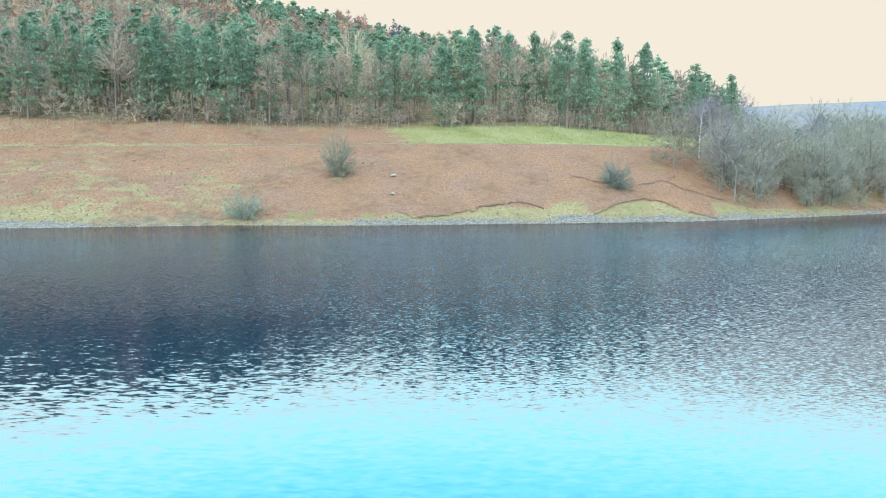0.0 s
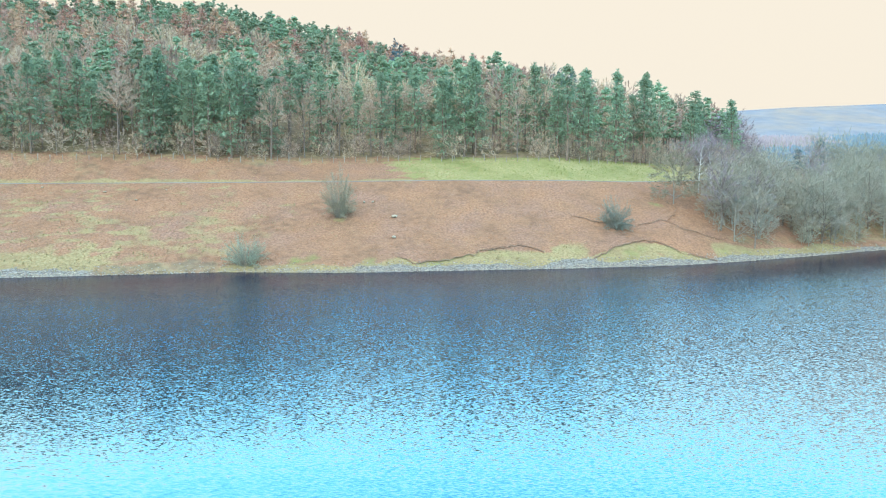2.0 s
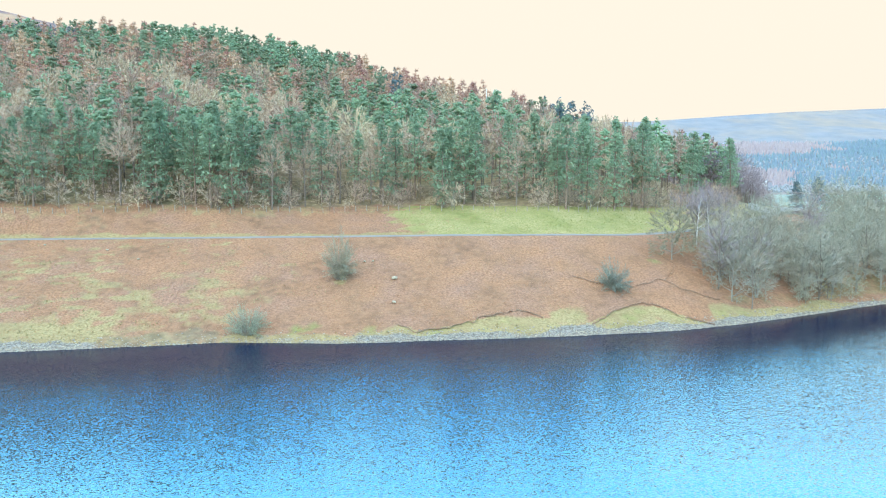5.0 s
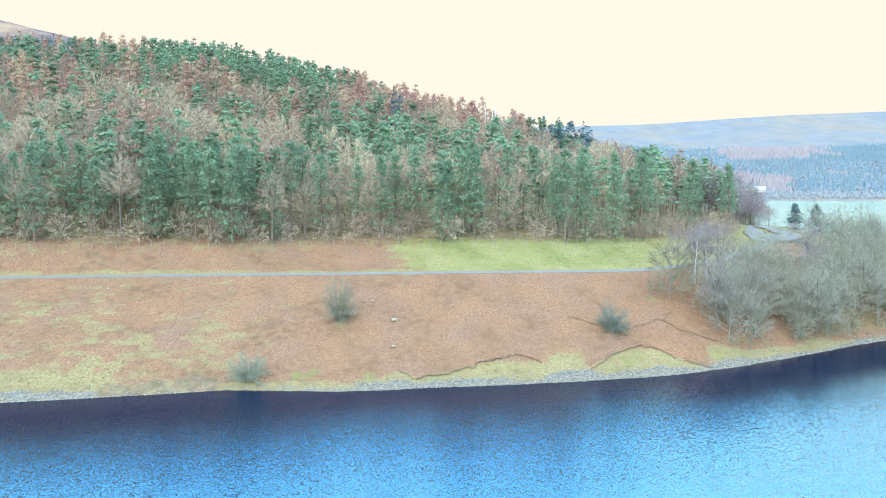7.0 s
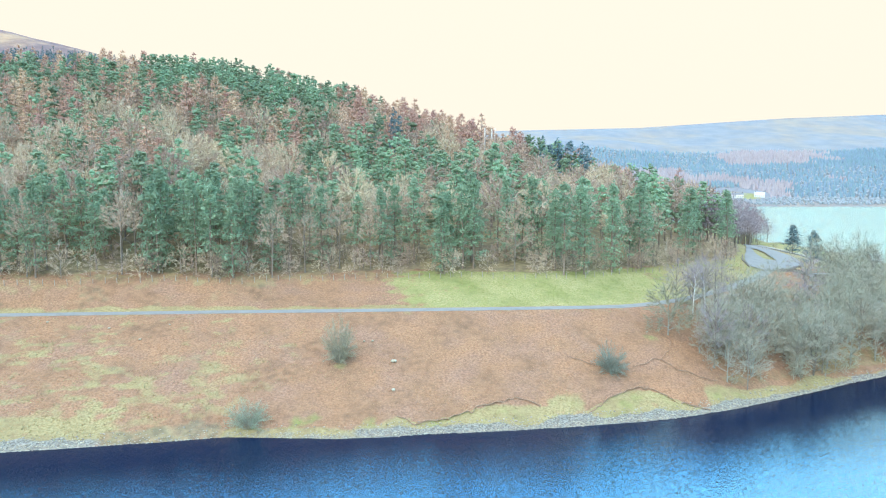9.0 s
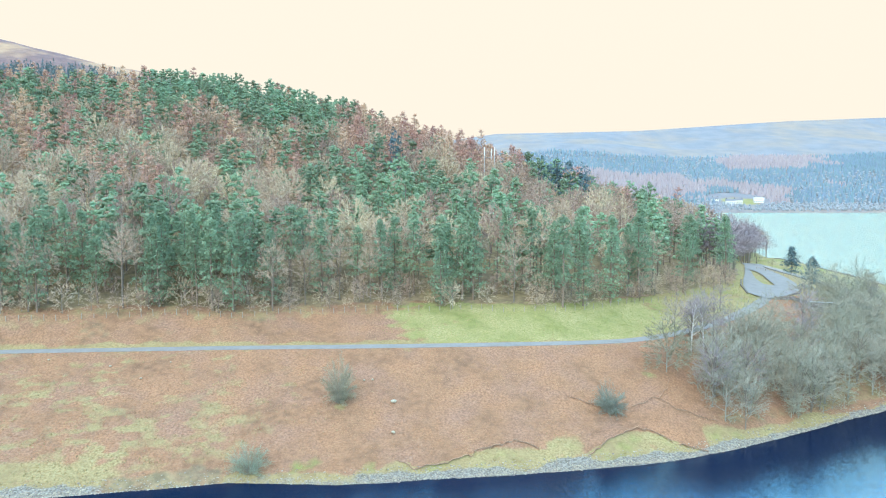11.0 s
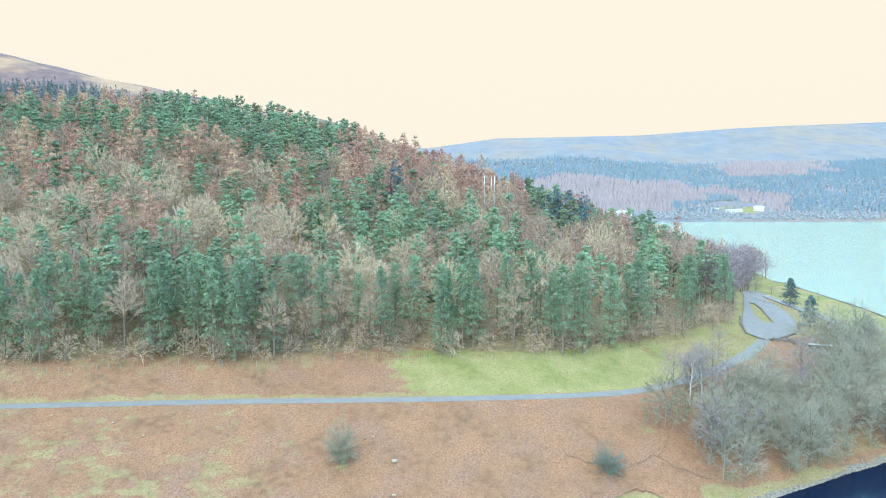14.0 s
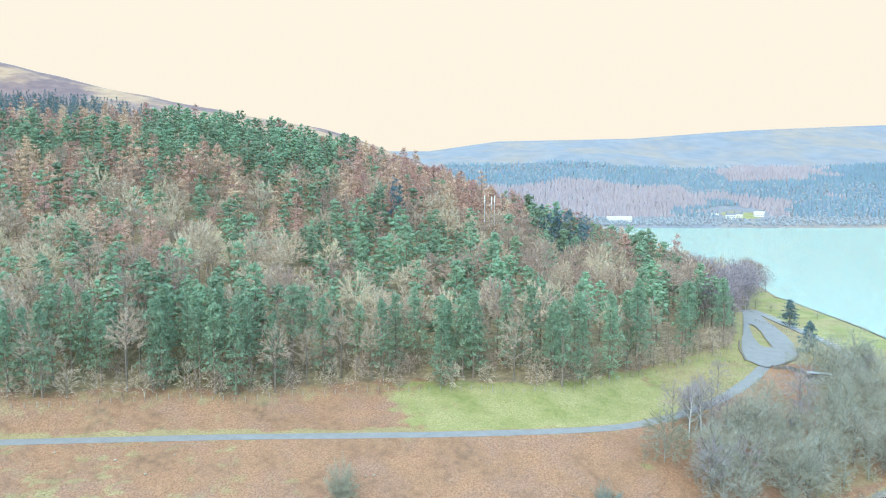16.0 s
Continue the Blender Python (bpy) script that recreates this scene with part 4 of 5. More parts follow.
# saplings and scrub under the wood's edge
LOW["sapling"] = ([broadleaf(160 + k, 6.5, 2.6, .1, 40, 8, .035, .04, sides=3, low=-.5) for k in range(4)], 2, 3)
items = []
for k in range(230):
    x = rng.uniform(-108, 100)
    d = rng.uniform(.2, 15)
    items.append(("sapling", x, float(np.interp(x, EDGE_X, EDGE_Y)) + d, rng.uniform(.4, 1.15)))
woodland("undergrowth", "leafless saplings and scrub under the edge of the wood", items, LOW, [M_BARK_PINE, M_PINE, M_BARK, M_TWIG, M_LARCH])

# belts of larch and spruce under the moor
items = []
for yy in np.arange(462, 535, 4.2):
    for xx in np.arange(-.64 * yy, -.36 * yy, 4.4):
        x, y = xx + rng.uniform(-2.3, 2.3), yy + rng.uniform(-2.3, 2.3)
        if x < -205 + rng.uniform(-8, 8):
            items.append(("spruce", x, y, rng.uniform(.45, .68)))
woodland("woodland", "belt of dark spruce below the open moor", items, LOW, [M_BARK_PINE, M_PINE, M_BARK, M_TWIG, M_LARCH, M_TWIG_PURPLE, M_SPRUCE])

# the headland's bank trees
for kind, x, y, s, k in (("oak", 64, 157, .8, 2), ("oak", 54.5, 159, .45, 3)):
    plant(kind, x, y, s, "trees on the headland bank", k)
lone = tree_thing("bare_tree", broadleaf(66, 11.4, 4.8, .06, 90, 10, .045, .022, wild=.7), M_BARK_PALE, M_BARK_PALE, "pale lichen-covered leafless tree above the shore stones")
lone.matrix_basis = pose(57.5, 151, float(ground(57.5, 151)) - .1)
tagged(lone, group="trees on the headland bank")
lone = tree_thing("bare_tree", broadleaf(67, 11.6, 4.8, .1, 190, 26, .03, .036, low=-.5, wild=.6), M_BARK_PALE, M_TWIG_HAW, "rounded pale green leafless tree below the lane")
lone.matrix_basis = pose(49, 163.5, float(ground(49, 163.5)) - .1)
tagged(lone, group="trees on the headland bank")
count = 0
while count < 112:
    x = rng.uniform(56, 128)
    ys, yr = float(np.interp(x, SHORE_X, SHORE_Y)), float(np.interp(x, ROAD_X, ROAD_Y))
    y = rng.uniform(ys + 4, min(yr - 5, ys + 46))
    u = x / y
    if y > yr - 5 or (u < .395 and y < ys + 10) or (.437 < u < .458 and y < ys + 9) or math.hypot(x - 103, y - 207) < 6 or (.312 < u < .358 and y < 176) or (84 < x < 99 and y > yr - 22) or (62 < x < 104 and y > yr - 15):
        continue
    plant("oak" if rng.uniform() < .6 else ("alder" if rng.uniform() < .88 else "purple"), x, y, rng.uniform(.8, 1.2), "trees on the headland bank")
    count += 1
items = []
for k in range(150):
    x = rng.uniform(54, 132)
    ys, yr = float(np.interp(x, SHORE_X, SHORE_Y)), float(np.interp(x, ROAD_X, ROAD_Y))
    y = rng.uniform(ys + 3.5, min(yr - 9, ys + 46))
    if not (.437 < x / y < .458 and y < ys + 9) and not (84 < x < 104 and y > yr - 24):
        items.append(("sapling", x, y, rng.uniform(.4, .95)))
woodland("undergrowth", "olive-grey leafless scrub under the bank trees", items, LOW, [M_BARK_PINE, M_PINE, M_BARK_PALE, M_TWIG_GREEN, M_LARCH])
for x, y, s in ((54, 175, .85), (58, 175.5, .8), (61, 177.5, .9), (64.5, 179, .85), (63, 173, .8), (67.5, 177, .85), (74, 201, .7)):
    plant("purple", x, y, s, "birches beside the lane")
birch = tree_thing("birch_tree", broadleaf(90, 14, 2.6, .36, 80, 14, .035, .018), M_BARK_BIRCH, M_TWIG_PURPLE, "slim birch with a white trunk beside the lane")
birch.matrix_basis = pose(57.3, 172.6, float(ground(57.3, 172.6)))
tagged(copy_thing(birch, pose(60.8, 174.6, float(ground(60.8, 174.6)), 0, 3, 120)), group="birches beside the lane")
tagged(birch, group="birches beside the lane")
for x, y, s in ((140, 338, .5), (150, 345, .45), (164, 330, .35), (168, 300, .3), (171, 270, .3), (141, 248, .5), (128, 226, .55), (136, 232, .5)):
    plant("alder", x, y, s, "small trees by the headland field")
small_pine = tree_thing("pine_tree", conifer(95, 11, .06, 4.6, 50, 3, 22, .4, .8, .05, .75), M_BARK_PINE, M_SPRUCE, "small dark pine by the road")
small_pine.matrix_basis = pose(133.5, 290, float(ground(133.5, 290)))
small_two = copy_thing(small_pine, pose(116.5, 238.5, float(ground(116.5, 238.5)), 0, 0, 130))
small_two.scale = (.88, .88, .95)

# kinds of tree that were not planted singly
for kind, bank in PROTOS.items():
    for k, ob in enumerate(bank):
        if not used.get((kind, k)):
            for o in (*ob.children_recursive, ob):
                bpy.data.objects.remove(o)

# bushes on the open bank
for nm, x, y, made, mat, lab in (
        ("willow_bush", -34.0, 129.6, shrub(201, 6.2, 4.6, 90, 52, 5, .10, -.05), M_SHRUB, "round grey-green willow bush at the water's edge"),
        ("hawthorn_bush", -20.3, 147.5, shrub(202, 10.4, 4.0, 90, 110, 0, .1, .0, .014), M_TWIG_HAW, "tall thin hawthorn bush among the bracken"),
        ("gorse_bush", 33.3, 148.2, shrub(203, 6.8, 4.4, 110, 66, 4, .10, -.12), M_SHRUB_DARK, "dark rounded gorse bush on the bracken slope")):
    b = tree_thing(nm, made, M_BARK_PALE, mat, lab, "bush")
    b.matrix_basis = pose(x, y, float(ground(x, y)) - .1)

# ---- far woods ----


def far_tree(seed, cone):
    """A small tree for the far side of the lake."""
    rg = np.random.default_rng(seed)
    t = np.arange(5) * 2 * np.pi / 5
    rings = [(0, 1.15), (.5, .7)] if cone else [(.05, .9), (.6, .85)]
    v = [(math.cos(a) * r * rg.uniform(.75, 1.2), math.sin(a) * r * rg.uniform(.75, 1.2), z + rg.uniform(-.08, .08)) for z, r in rings for a in t]
    v.append((0, 0, 1.1 if cone else .9))
    v = np.array(v) * ([2.1, 2.1, 8.4] if cone else [2.6, 2.6, 6.2])
    f = []
    for i in range(5):
        j = (i + 1) % 5
        f += [(i, j, 5 + j), (i, 5 + j, 5 + i), (5 + i, 5 + j, 10)]
    return (np.zeros((0, 3), np.float32), np.zeros((0, 3), np.int32)), (v.astype(np.float32), np.array(f, np.int32))


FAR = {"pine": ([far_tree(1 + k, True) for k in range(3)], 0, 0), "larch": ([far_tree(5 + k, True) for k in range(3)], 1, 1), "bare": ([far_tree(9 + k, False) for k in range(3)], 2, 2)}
items, shore_items = [], []
for yy in np.arange(1047, 1560, 5.6):
    for xx in np.arange(.0 * yy, .64 * yy, 4.8):
        x, y = xx + rng.uniform(-3, 3), yy + rng.uniform(-3, 3)
        n, m = float(fbm(x, y, 110, 60)), float(fbm(x, y * 2.2, 150, 65))
        u, h = x / y + (float(fbm(x, y, 60, 68)) - .5) * .09, rng.uniform()
        top = 1470 + 70 * n
        if y > top or (y > 1420 and h < .35):
            continue
        if math.hypot(x - 440, (y - 1140) * 1.0) < 46 or (y < 1090 and .33 < u < .42 and h < .7):
            continue
        if y < 1112 and h < .25:
            continue
        if y < 1112:
            kind = "bare"
        elif u < .32:
            kind = "larch" if y < 1390 - 120 * n else ("pine" if h < .7 else "bare")
        elif y > 1330 + 30 * m and .37 < u < .50:
            kind = "larch"
        elif u >= .48 and y > 1320:
            kind = "pine"
        else:
            kind = "larch" if m > .66 else ("pine" if h < .62 else "bare")
        (shore_items if y < 1112 else items).append((kind, x, y, rng.uniform(.6, .9) if y < 1112 else rng.uniform(.75, 1.15)))
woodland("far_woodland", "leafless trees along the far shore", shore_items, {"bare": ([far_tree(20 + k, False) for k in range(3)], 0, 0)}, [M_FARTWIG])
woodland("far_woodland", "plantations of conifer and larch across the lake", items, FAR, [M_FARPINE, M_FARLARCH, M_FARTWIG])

# ---- ground cover ----


def tufts(name, label, category, n, box, where, mats, height, width, blades, seed):
    """Many small upright tufts joined in one mesh, where the rule says."""
    rg = np.random.default_rng(seed)
    x, y = rg.uniform(box[0], box[1], n), rg.uniform(box[2], box[3], n)
    z = ground(x, y)
    keep = rg.uniform(size=n) < where(x, y, z)
    x, y, z = x[keep], y[keep], z[keep]
    m = len(x)
    h = height * rg.uniform(.5, 1.4, (m, 1)) * np.ones((1, blades))
    a = rg.uniform(0, 6.28, (m, blades))
    lean = rg.uniform(.2, 1.1, (m, blades)) * h
    c = np.stack([x, y, z - .05], -1)[:, None]
    tip = c + np.stack([np.cos(a) * lean, np.sin(a) * lean, h], -1)
    side = np.stack([-np.sin(a), np.cos(a), a * 0], -1) * width * rg.uniform(.6, 1.3, (m, blades, 1))
    root = c + np.stack([np.cos(a), np.sin(a), a * 0], -1) * .05
    v = np.stack([root - side, root + side, tip], 2).reshape(-1, 3)
    tone = np.repeat(fbm(x, y, 6, 21), blades * 3)
    me = mesh_of(name, v, np.arange(len(v)).reshape(-1, 3), mats, tone=tone)
    return tagged(new(name, me), label, category, kind="stuff")


def off_road(x, y):
    return abs(y - np.interp(x, ROAD_X, ROAD_Y)) > 2.6


def bracken_here(x, y, z):
    g, lu, st, wo, mo, he = zones(x, y, z)
    return np.clip(1 - g * .8 - lu - st - wo * .8, 0, 1) * off_road(x, y) * (z > .8) * (y < np.interp(x, EDGE_X, EDGE_Y) + 2)


def grass_here(x, y, z):
    g, lu, st, wo, mo, he = zones(x, y, z)
    return np.clip(g - lu - st * .5, 0, 1) * off_road(x, y) * (z > .6) * (y < np.interp(x, EDGE_X, EDGE_Y) + 4)


def meadow_here(x, y, z):
    return zones(x, y, z)[1] * off_road(x, y) * (y < 230)


tufts("bracken", "rust-brown dead bracken covering the slope", "bracken", 60000, (-105, 118, 124, 190), bracken_here, M_BRACKEN, .12, .10, 3, 31)
tufts("rough_grass", "pale yellow-green rough grass tussocks", "grass", 45000, (-105, 125, 120, 245), grass_here, M_GRASS, .26, .09, 3, 32)
tufts("meadow_grass", "short bright green meadow grass", "grass", 26000, (-18, 100, 165, 230), meadow_here, M_MEADOW, .16, .12, 2, 33)

# ---- stones of the shore ----


def stone_mesh(seed):
    rg = np.random.default_rng(seed)
    bm = bmesh.new()
    bmesh.ops.create_icosphere(bm, subdivisions=1, radius=1)
    k = rg.uniform(.7, 1.25, 3)
    for v in bm.verts:
        v.co = Vector((v.co.x * k[0], v.co.y * k[1], v.co.z * .6 * k[2])) * rg.uniform(.8, 1.15)
    bm.verts.index_update()
    out = np.array([v.co[:] for v in bm.verts], np.float32), np.array([[v.index for v in f.verts] for f in bm.faces], np.int32)
    bm.free()
    return out


STONES = [stone_mesh(300 + k) for k in range(6)]


def stones(name, label, n, seed, low, high, dmax, rule):
    rg = np.random.default_rng(seed)
    x = rg.uniform(-100, 118, n)
    d = rg.uniform(-.6, 1, n) ** 2 * dmax * np.sign(rg.uniform(-.1, 1, n))
    y = np.interp(x, SHORE_X, SHORE_Y) + d
    z = ground(x, y)
    keep = (z > -.35) & (rg.uniform(size=n) < rule(x, d))
    V, F, T, c = [], [], [], 0
    for px, py, pz in zip(x[keep], y[keep], z[keep]):
        v, f = STONES[int(rg.integers(6))]
        s = rg.uniform(low, high) * rg.uniform(.6, 1.2)
        a = rg.uniform(0, 6.28)
        w = v * s
        V.append(np.stack([w[:, 0] * math.cos(a) - w[:, 1] * math.sin(a) + px, w[:, 0] * math.sin(a) + w[:, 1] * math.cos(a) + py, w[:, 2] + pz + .02], -1))
        F.append(f + c)
        T.append(np.full(len(v), rg.uniform()))
        c += len(v)
    return tagged(new(name, mesh_of(name, np.concatenate(V), np.concatenate(F), M_STONE, tone=np.concatenate(T))), label, "stones", kind="stuff")


stones("shore_stones", "pale grey stones along the waterline", 11000, 41, .08, .21, 3.4,
       lambda x, d: np.interp(x, [-100, -60, -57, -40, -14, -8, 50, 70, 118], [1, 1, .3, .25, .35, .8, .55, .4, .35]))

for k, (x, y, s) in enumerate(((-9.7, 147.8, .75), (-9.2, 139.0, .6), (-14.4, 154.4, .5), (-16.1, 154.1, .55), (-70, 158, .6), (-62, 154, .55), (-84, 160, .5), (-58, 160, .45))):
    v, f = STONES[k % 6]
    ob = new("rock", mesh_of("rock", v * s * (.85 if k < 2 else .6), f, M_STONE, tone=np.full(len(v), .9)))
    ob.matrix_world = pose(x, y, float(ground(x, y)) + s * .3, 0, 0, k * 70)
    tagged(ob, "pale boulder lying among the bracken", "rock", "boulders on the slope")

# ---- eroded turf edges ----


def turf_edge(pts, height, label, depth=.5):
    """A ragged earth face under a lip of turf."""
    p = np.array(pts, float)
    seg = np.concatenate([[0], np.cumsum(np.hypot(*np.diff(p, axis=0).T))])
    t = np.arange(0, seg[-1], .35)
    x, y = np.interp(t, seg, p[:, 0]), np.interp(t, seg, p[:, 1])
    x, y = x + (vnoise(t, t * 0, 1.3, 4) - .5) * .5, y + (vnoise(t, t * 0, 1.1, 6) - .5) * .9
    h = height * np.clip(2.2 * vnoise(t, t * 0, 1.6, 8) - .75, -.3, 1.0) * np.clip(np.minimum(t, seg[-1] - t) / 3, .05, 1)
    z = ground(x, y + .3)
    rows = [(x, y + .12, z + .01), (x, y - .05, z + .03), (x, y - .04, z - h * .35), (x, y - .10, z - h * .8), (x, y - .2, z - h - .05)]
    v = np.stack([np.stack(r, -1) for r in rows], 1)
    n, m = v.shape[:2]
    i = np.arange(n * m).reshape(n, m)
    f = np.stack([i[:-1, :-1], i[:-1, 1:], i[1:, 1:], i[1:, :-1]], -1).reshape(-1, 4)
    me = mesh_of("turf_edge", v.reshape(-1, 3), f, [M_BRACKEN, M_EARTH], np.tile([0, 1, 1, 1], n - 1), np.full(n * m, .4))
    return tagged(new("turf_edge", me), label, "bank", kind="structure")


for sx, sy in SCARPS:
    turf_edge(list(zip(sx, sy)), .13, "eroded dark earth bank above the shore stones")
turf_edge([(45.5, 165.8), (47.5, 163.9), (49, 161), (47.2, 157.4), (45.3, 154.8), (40.7, 151.7), (38.1, 150.7)], .05, "eroded earth track through the bracken")
turf_edge([(25.9, 151.8), (28.5, 150.8), (30.7, 149.5)], .08, "eroded earth track through the bracken")
turf_edge([(45.1, 154.2), (47.7, 151.8), (52, 151), (55.9, 150.4)], .08, "eroded earth track through the bracken")

# ---- fence at the wood's edge ----
fence = tagged(new("fence"), "weathered wooden post fence along the wood's edge", "fence")
bm = bmesh.new()
box_bm(bm, .13, .13, 1.5, pose(0, 0, .55), .02)
post_me = from_bm("post", bm, M_POST)
fx = np.arange(-102, 92, 2.6)
fy = np.interp(fx, EDGE_X, EDGE_Y) - .6 + (vnoise(fx, fx * 0, 8, 17) - .5) * 1.5
fz = ground(fx, fy)
for k in range(len(fx)):
    o = part("post", post_me, fence)
    o.matrix_basis = pose(fx[k], fy[k], fz[k], random.uniform(-4, 4), random.uniform(-4, 4), random.uniform(0, 90))
    o.scale = (1, 1, random.uniform(.8, 1.15))
wire = Soup()
for hgt in (.55, .95):
    wire.tube(np.stack([fx, fy, fz + hgt], -1), np.full(len(fx), .006), 3)
part("wire", mesh_of("wire", *wire.arrays(), M_BARK), fence, "thin rusty fence wire")

# ---- headland: walls, shed, rail, parking marks ----


def wall_of_stones(name, pts, height, thick, label):
    """A dry stone wall along a line: a core with coping stones as parts."""
    root = tagged(new(name), label, "wall")
    p = np.array(pts, float)
    seg = np.concatenate([[0], np.cumsum(np.hypot(*np.diff(p, axis=0).T))])
    t = np.arange(0, seg[-1], .8)
    x, y = np.interp(t, seg, p[:, 0]), np.interp(t, seg, p[:, 1])
    z = ground(x, y)
    core = Soup()
    g = np.gradient(np.stack([x, y], -1), axis=0)
    nrm = np.stack([-g[:, 1], g[:, 0]], -1) / np.maximum(np.hypot(g[:, 0], g[:, 1]), 1e-6)[:, None] * thick / 2
    jig = (vnoise(t, t * 0, 1.2, 2) - .5) * .18
    rows = [np.stack([x + nrm[:, 0] * s, y + nrm[:, 1] * s, z + h + jig * (h > 0)], -1) for s, h in ((-1.1, -.4), (-.85, height), (.85, height), (1.1, -.4))]
    v = np.stack(rows, 1)
    n, m = v.shape[:2]
    i = np.arange(n * m).reshape(n, m)
    f = np.stack([i[:-1, :-1], i[1:, :-1], i[1:, 1:], i[:-1, 1:]], -1).reshape(-1, 4)
    part("core", mesh_of("core", v.reshape(-1, 3), f, M_WALLSTONE, tone=np.full(n * m, .5)), root)
    sv, sf = STONES[2]
    cope = mesh_of("coping_stone", sv * [.42, .28, .25], sf, M_WALLSTONE, tone=np.full(len(sv), .6))
    for k in range(0, n, 2):
        o = part("coping_stone", cope, root)
        o.matrix_basis = pose(x[k], y[k], z[k] + height + jig[k] + .05, 0, 0, math.degrees(math.atan2(g[k, 1], g[k, 0])) + 7 * math.sin(k * 2.3))
    return root


wall_of_stones("stone_wall", [(96.5, 219), (101, 217.4), (106, 215.5)], .9, .5, "low dark stone wall beside the lane")
wall_of_stones("stone_wall", [(101, 222), (107.6, 228.5), (111, 233.8), (114, 241.5)], .3, .35, "low dark kerb wall round the turning loop")
wall_of_stones("stone_wall", [(91.4, 226.5), (94.3, 238.9), (98.9, 250.7)], .3, .35, "low dark kerb wall round the turning loop")
wall_of_stones("stone_wall", [(174, 398), (174.5, 370), (174, 340), (173, 310), (170, 280), (167, 250)], .25, .45, "dry stone wall along the crest of the field")

shed = tagged(new("shed"), "low stone shed with a pale sheet roof on the bank", "shed")
shed.matrix_basis = pose(107.5, 214, float(ground(107.5, 214)) - .3, 0, 0, -18)
bm = bmesh.new()
box_bm(bm, 5.6, 3.6, 2.6, pose(0, 0, 1.3), .03)
part("wall", from_bm("wall", bm, M_WALLSTONE), shed)
bm = bmesh.new()
box_bm(bm, 6.4, 4.4, .14, pose(0, 0, 2.75, -7), .03)
part("roof", from_bm("roof", bm, M_ROOFPALE), shed, "pale corrugated sheet roof")
bm = bmesh.new()
box_bm(bm, .9, .08, 1.9, pose(.8, -1.84, .98), .01)
part("door", from_bm("door", bm, M_POST), shed, "weathered plank door")

rail = tagged(new("wooden_rail"), "short wooden rail fence between the road and the parking lane", "fence")
bm = bmesh.new()
box_bm(bm, .14, .14, 1.2, pose(0, 0, .5), .02)
rail_post = from_bm("post", bm, M_POST)
rp = [(121.5 + k * .75, 293 - k * 2.2) for k in range(9)]
for x, y in rp:
    part("post", rail_post, rail).matrix_basis = pose(x, y, float(ground(x, y)) + .1)
bar = Soup()
bar.tube([(x, y, float(ground(x, y)) + 1.05) for x, y in rp], np.full(len(rp), .06), 4)
part("rail", mesh_of("rail", *bar.arrays(), M_POST), rail)

bm = bmesh.new()
box_bm(bm, .14, 4.2, .02)
line_me = from_bm("bay_line", bm, M_PAINT)
marks = tagged(new("bay_lines"), "white painted bay lines on the parking lane", "road marking", kind="structure")
for k in range(22):
    y = 250 + k * 3.2
    x = float(np.interp(y, [222, 243, 262, 285, 312, 330], [124, 132, 135, 134.5, 135, 134])) + 1.5
    o = part("bay_line", line_me, marks)
    o.matrix_basis = pose(x, y, float(ground(x - 1.5, y, False)) + .42, 0, 0, 78)

# ---- radio mast and hut in the wood ----
mast = tagged(new("radio_mast"), "pale steel radio masts standing above the trees", "mast")
mast.matrix_basis = pose(20, 329, float(ground(20, 329)))
for x, y, h in ((-2.0, 0, 21.5), (1.0, .5, 21), (2.3, 0, 21.5)):
    sp = Soup()
    sp.tube([(x, y, -.5), (x, y, h * .6), (x, y, h)], [.16, .13, .1], 6)
    pole = part("pole", mesh_of("pole", *sp.arrays(), M_STEEL), mast)
    bm = bmesh.new()
    box_bm(bm, .34, .22, 3.4, pose(x, y, h - 1.4), .05)
    part("antenna", from_bm("antenna", bm, M_PAINT), pole, "white upright antenna")
bm = bmesh.new()
box_bm(bm, 4.6, .14, .14, pose(.1, 0, 17.6), .02)
part("cross_arm", from_bm("cross_arm", bm, M_STEEL), mast)


def house(name, x, y, turn, L, W, H, wall, roof, label, windows=4, floors=2, chimney=True, lift=0.0):
    """A gabled house with windows, sills and chimneys."""
    root = tagged(new(name), label, "house")
    root.matrix_basis = pose(x, y, float(ground(x, y)) - 1.0 + lift, 0, 0, turn)
    bm = bmesh.new()
    box_bm(bm, L, W, H + 1, pose(0, 0, (H + 1) / 2))
    part("wall", from_bm("wall", bm, wall), root)
    bm = bmesh.new()
    r = W * .36
    a = [bm.verts.new(c) for c in ((-L / 2 - .4, -W / 2 - .4, H + .9), (-L / 2 - .4, W / 2 + .4, H + .9), (-L / 2 - .4, 0, H + 1 + r))]
    b = [bm.verts.new((v.co.x + L + .8, v.co.y, v.co.z)) for v in a]
    for q in ((a[0], a[1], a[2]), (b[0], b[2], b[1]), (a[0], a[2], b[2], b[0]), (a[1], b[1], b[2], a[2]), (a[0], b[0], b[1], a[1])):
        bm.faces.new(q)
    rf = part("roof", from_bm("roof", bm, roof), root)
    if chimney:
        for sx in (-1, 1):
            bm = bmesh.new()
            box_bm(bm, .9, .7, 1.8, pose(sx * L * .42, 0, H + 1 + r + .4), .04)
            part("chimney", from_bm("chimney", bm, M_WALLSTONE), rf)
    bm = bmesh.new()
    box_bm(bm, 1.1, .12, 1.4)
    pane = from_bm("window", bm, M_GLASS)
    for fl in range(floors):
        for k in range(windows):
            o = part("window", pane, root)
            o.matrix_basis = pose((k - (windows - 1) / 2) * L / windows, -W / 2 - .02, 2.4 + fl * 2.8)
    return root


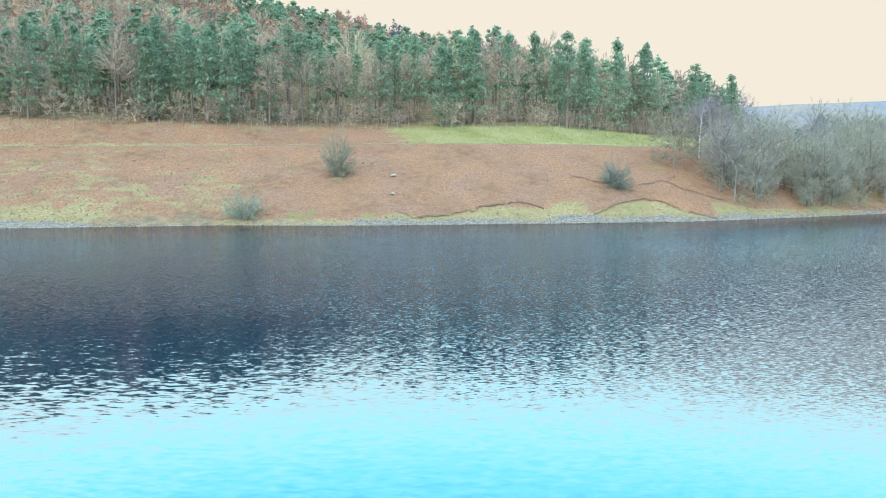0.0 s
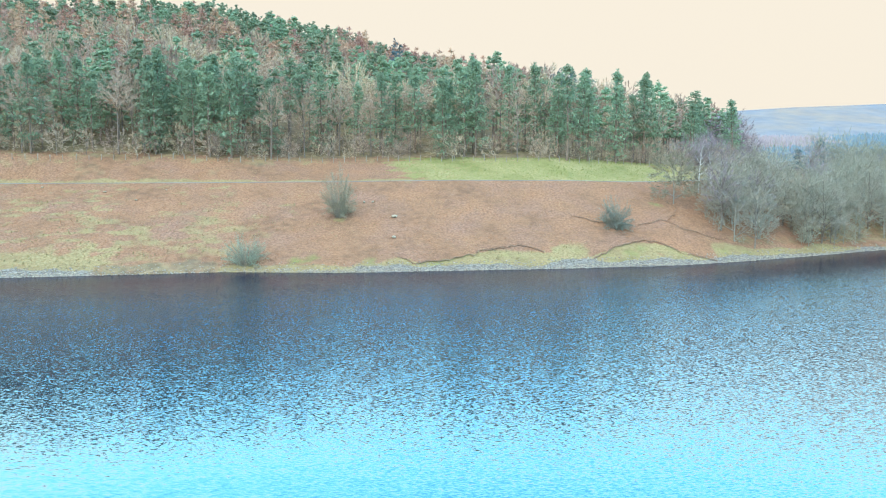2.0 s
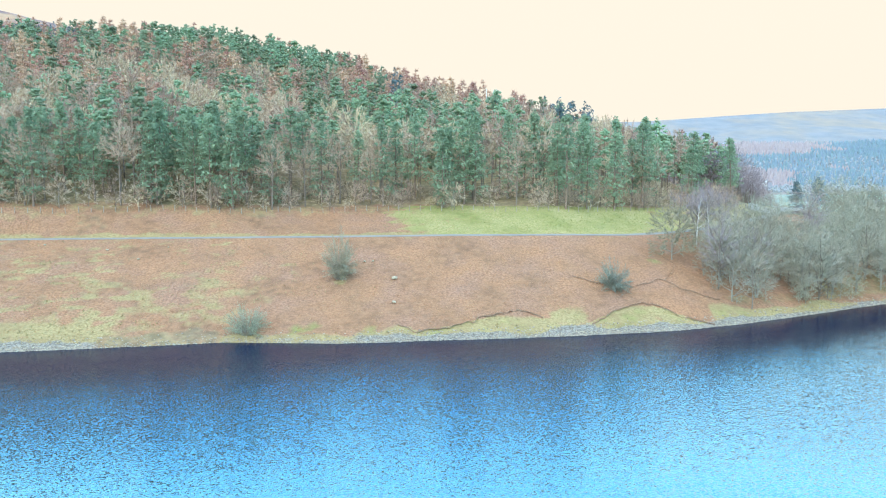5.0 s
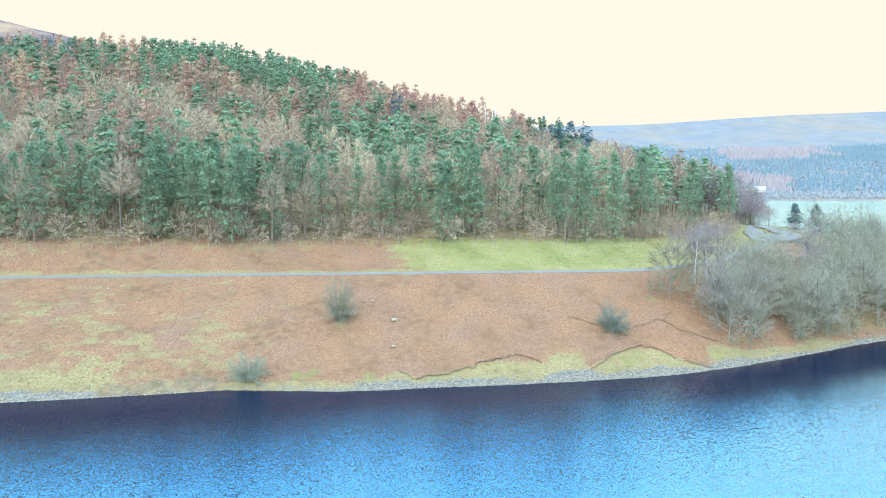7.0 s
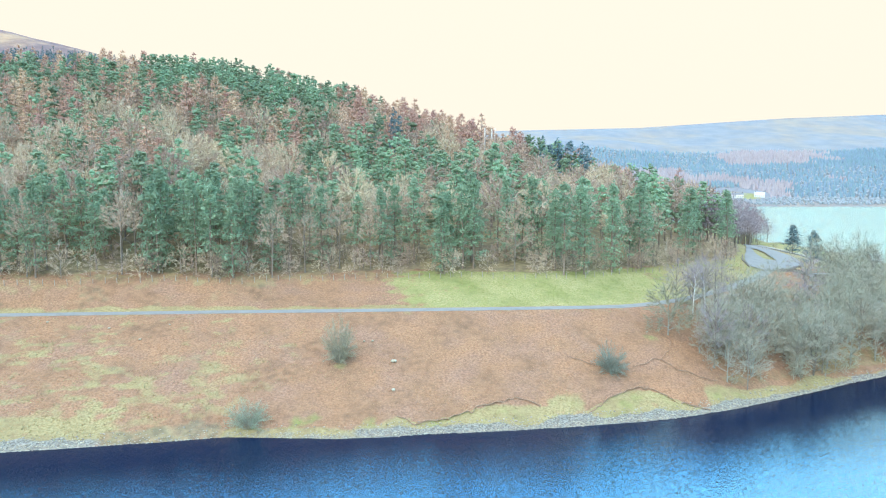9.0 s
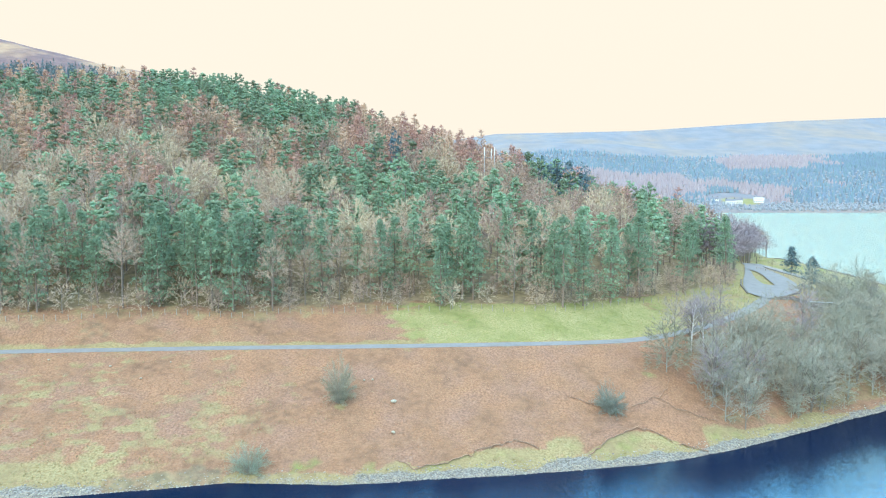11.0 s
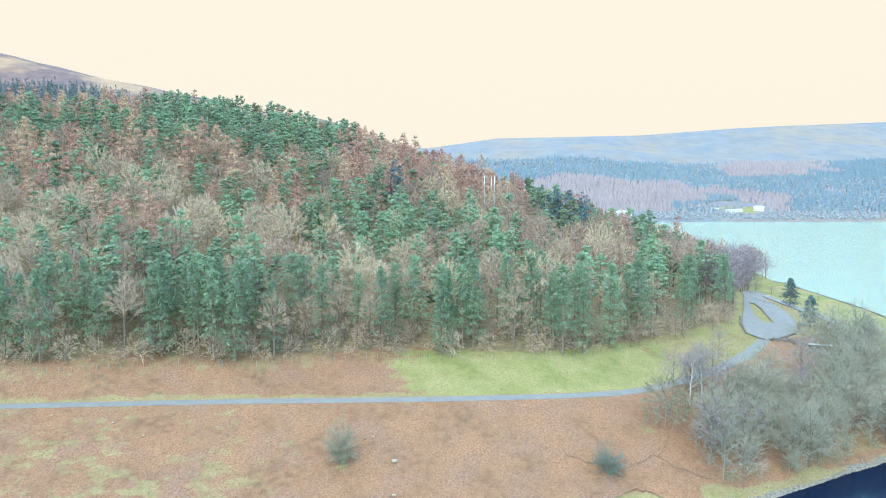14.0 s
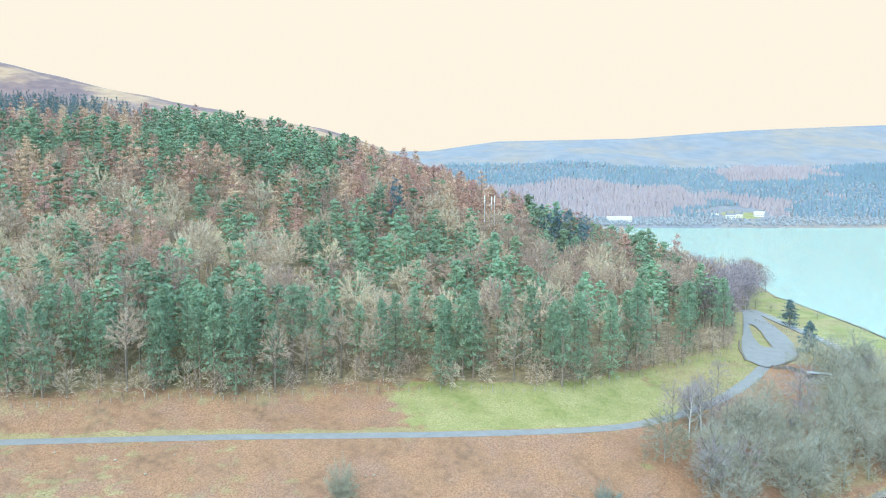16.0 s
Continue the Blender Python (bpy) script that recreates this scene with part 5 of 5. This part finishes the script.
hut = house("hut", 36, 345, 20, 5, 3.6, 2.8, M_RENDER, M_ROOFPALE, "small pale hut with a light roof in the wood", 2, 1, False)
house("house", 416, 1104, -14, 13, 8, 6.4, M_PAINT, M_SLATE, "white two-storey lakeside house", 5)
house("house", 434, 1122, -10, 12, 7, 4.2, M_RENDER, M_SLATE, "low cream house above the lake", 4, 1)
house("house", 466, 1126, -20, 14, 8, 4.6, M_PAINT, M_ROOFPALE, "low white house above the lake", 5, 1)
house("house", 402, 1128, -8, 9, 7, 5.0, M_RENDER, M_SLATE, "cream house among the lakeside trees", 3)
house("lodge", 250, 1082, -6, 34, 9, 4.4, M_RENDER, M_ROOFPALE, "long pale lodge with a flat-pitched roof by the lake", 9, 1, False)


def parked_car(x, y, turn, paint):
    root = tagged(new("parked_car"), "small pale car parked by the lake", "car", "cars by the lake")
    root.matrix_basis = pose(x, y, float(ground(x, y)) + .05, 0, 0, turn)
    bm = bmesh.new()
    box_bm(bm, 4.2, 1.75, .75, pose(0, 0, .72), .12)
    part("body", from_bm("body", bm, paint), root)
    bm = bmesh.new()
    box_bm(bm, 2.3, 1.55, .6, pose(-.15, 0, 1.36), .18)
    part("cabin", from_bm("cabin", bm, M_GLASS), root)
    for sx in (-1.3, 1.3):
        for sy in (-.8, .8):
            bm = bmesh.new()
            bmesh.ops.create_cone(bm, cap_ends=True, segments=10, radius1=.33, radius2=.33, depth=.22, matrix=pose(sx, sy, .33, 90))
            part("wheel", from_bm("wheel", bm, M_GLASS), root)
    return root


for k in range(9):
    parked_car(360 + k * 5.6 + random.uniform(-1, 1), 1078 + random.uniform(-3, 5) + k * .6, 80 + random.uniform(-15, 15), (M_PAINT, M_STEEL, M_PAINT)[k % 3])
bm = bmesh.new()
box_bm(bm, 7, 26, .5, pose(0, 0, 0, 5), .05)
slip = tagged(new("slipway", from_bm("slipway", bm, M_CONCRETE)), "pale concrete slipway running into the lake", "slipway", kind="structure")
slip.matrix_world = pose(402, 1054, 1.6, 0, 0, 8)
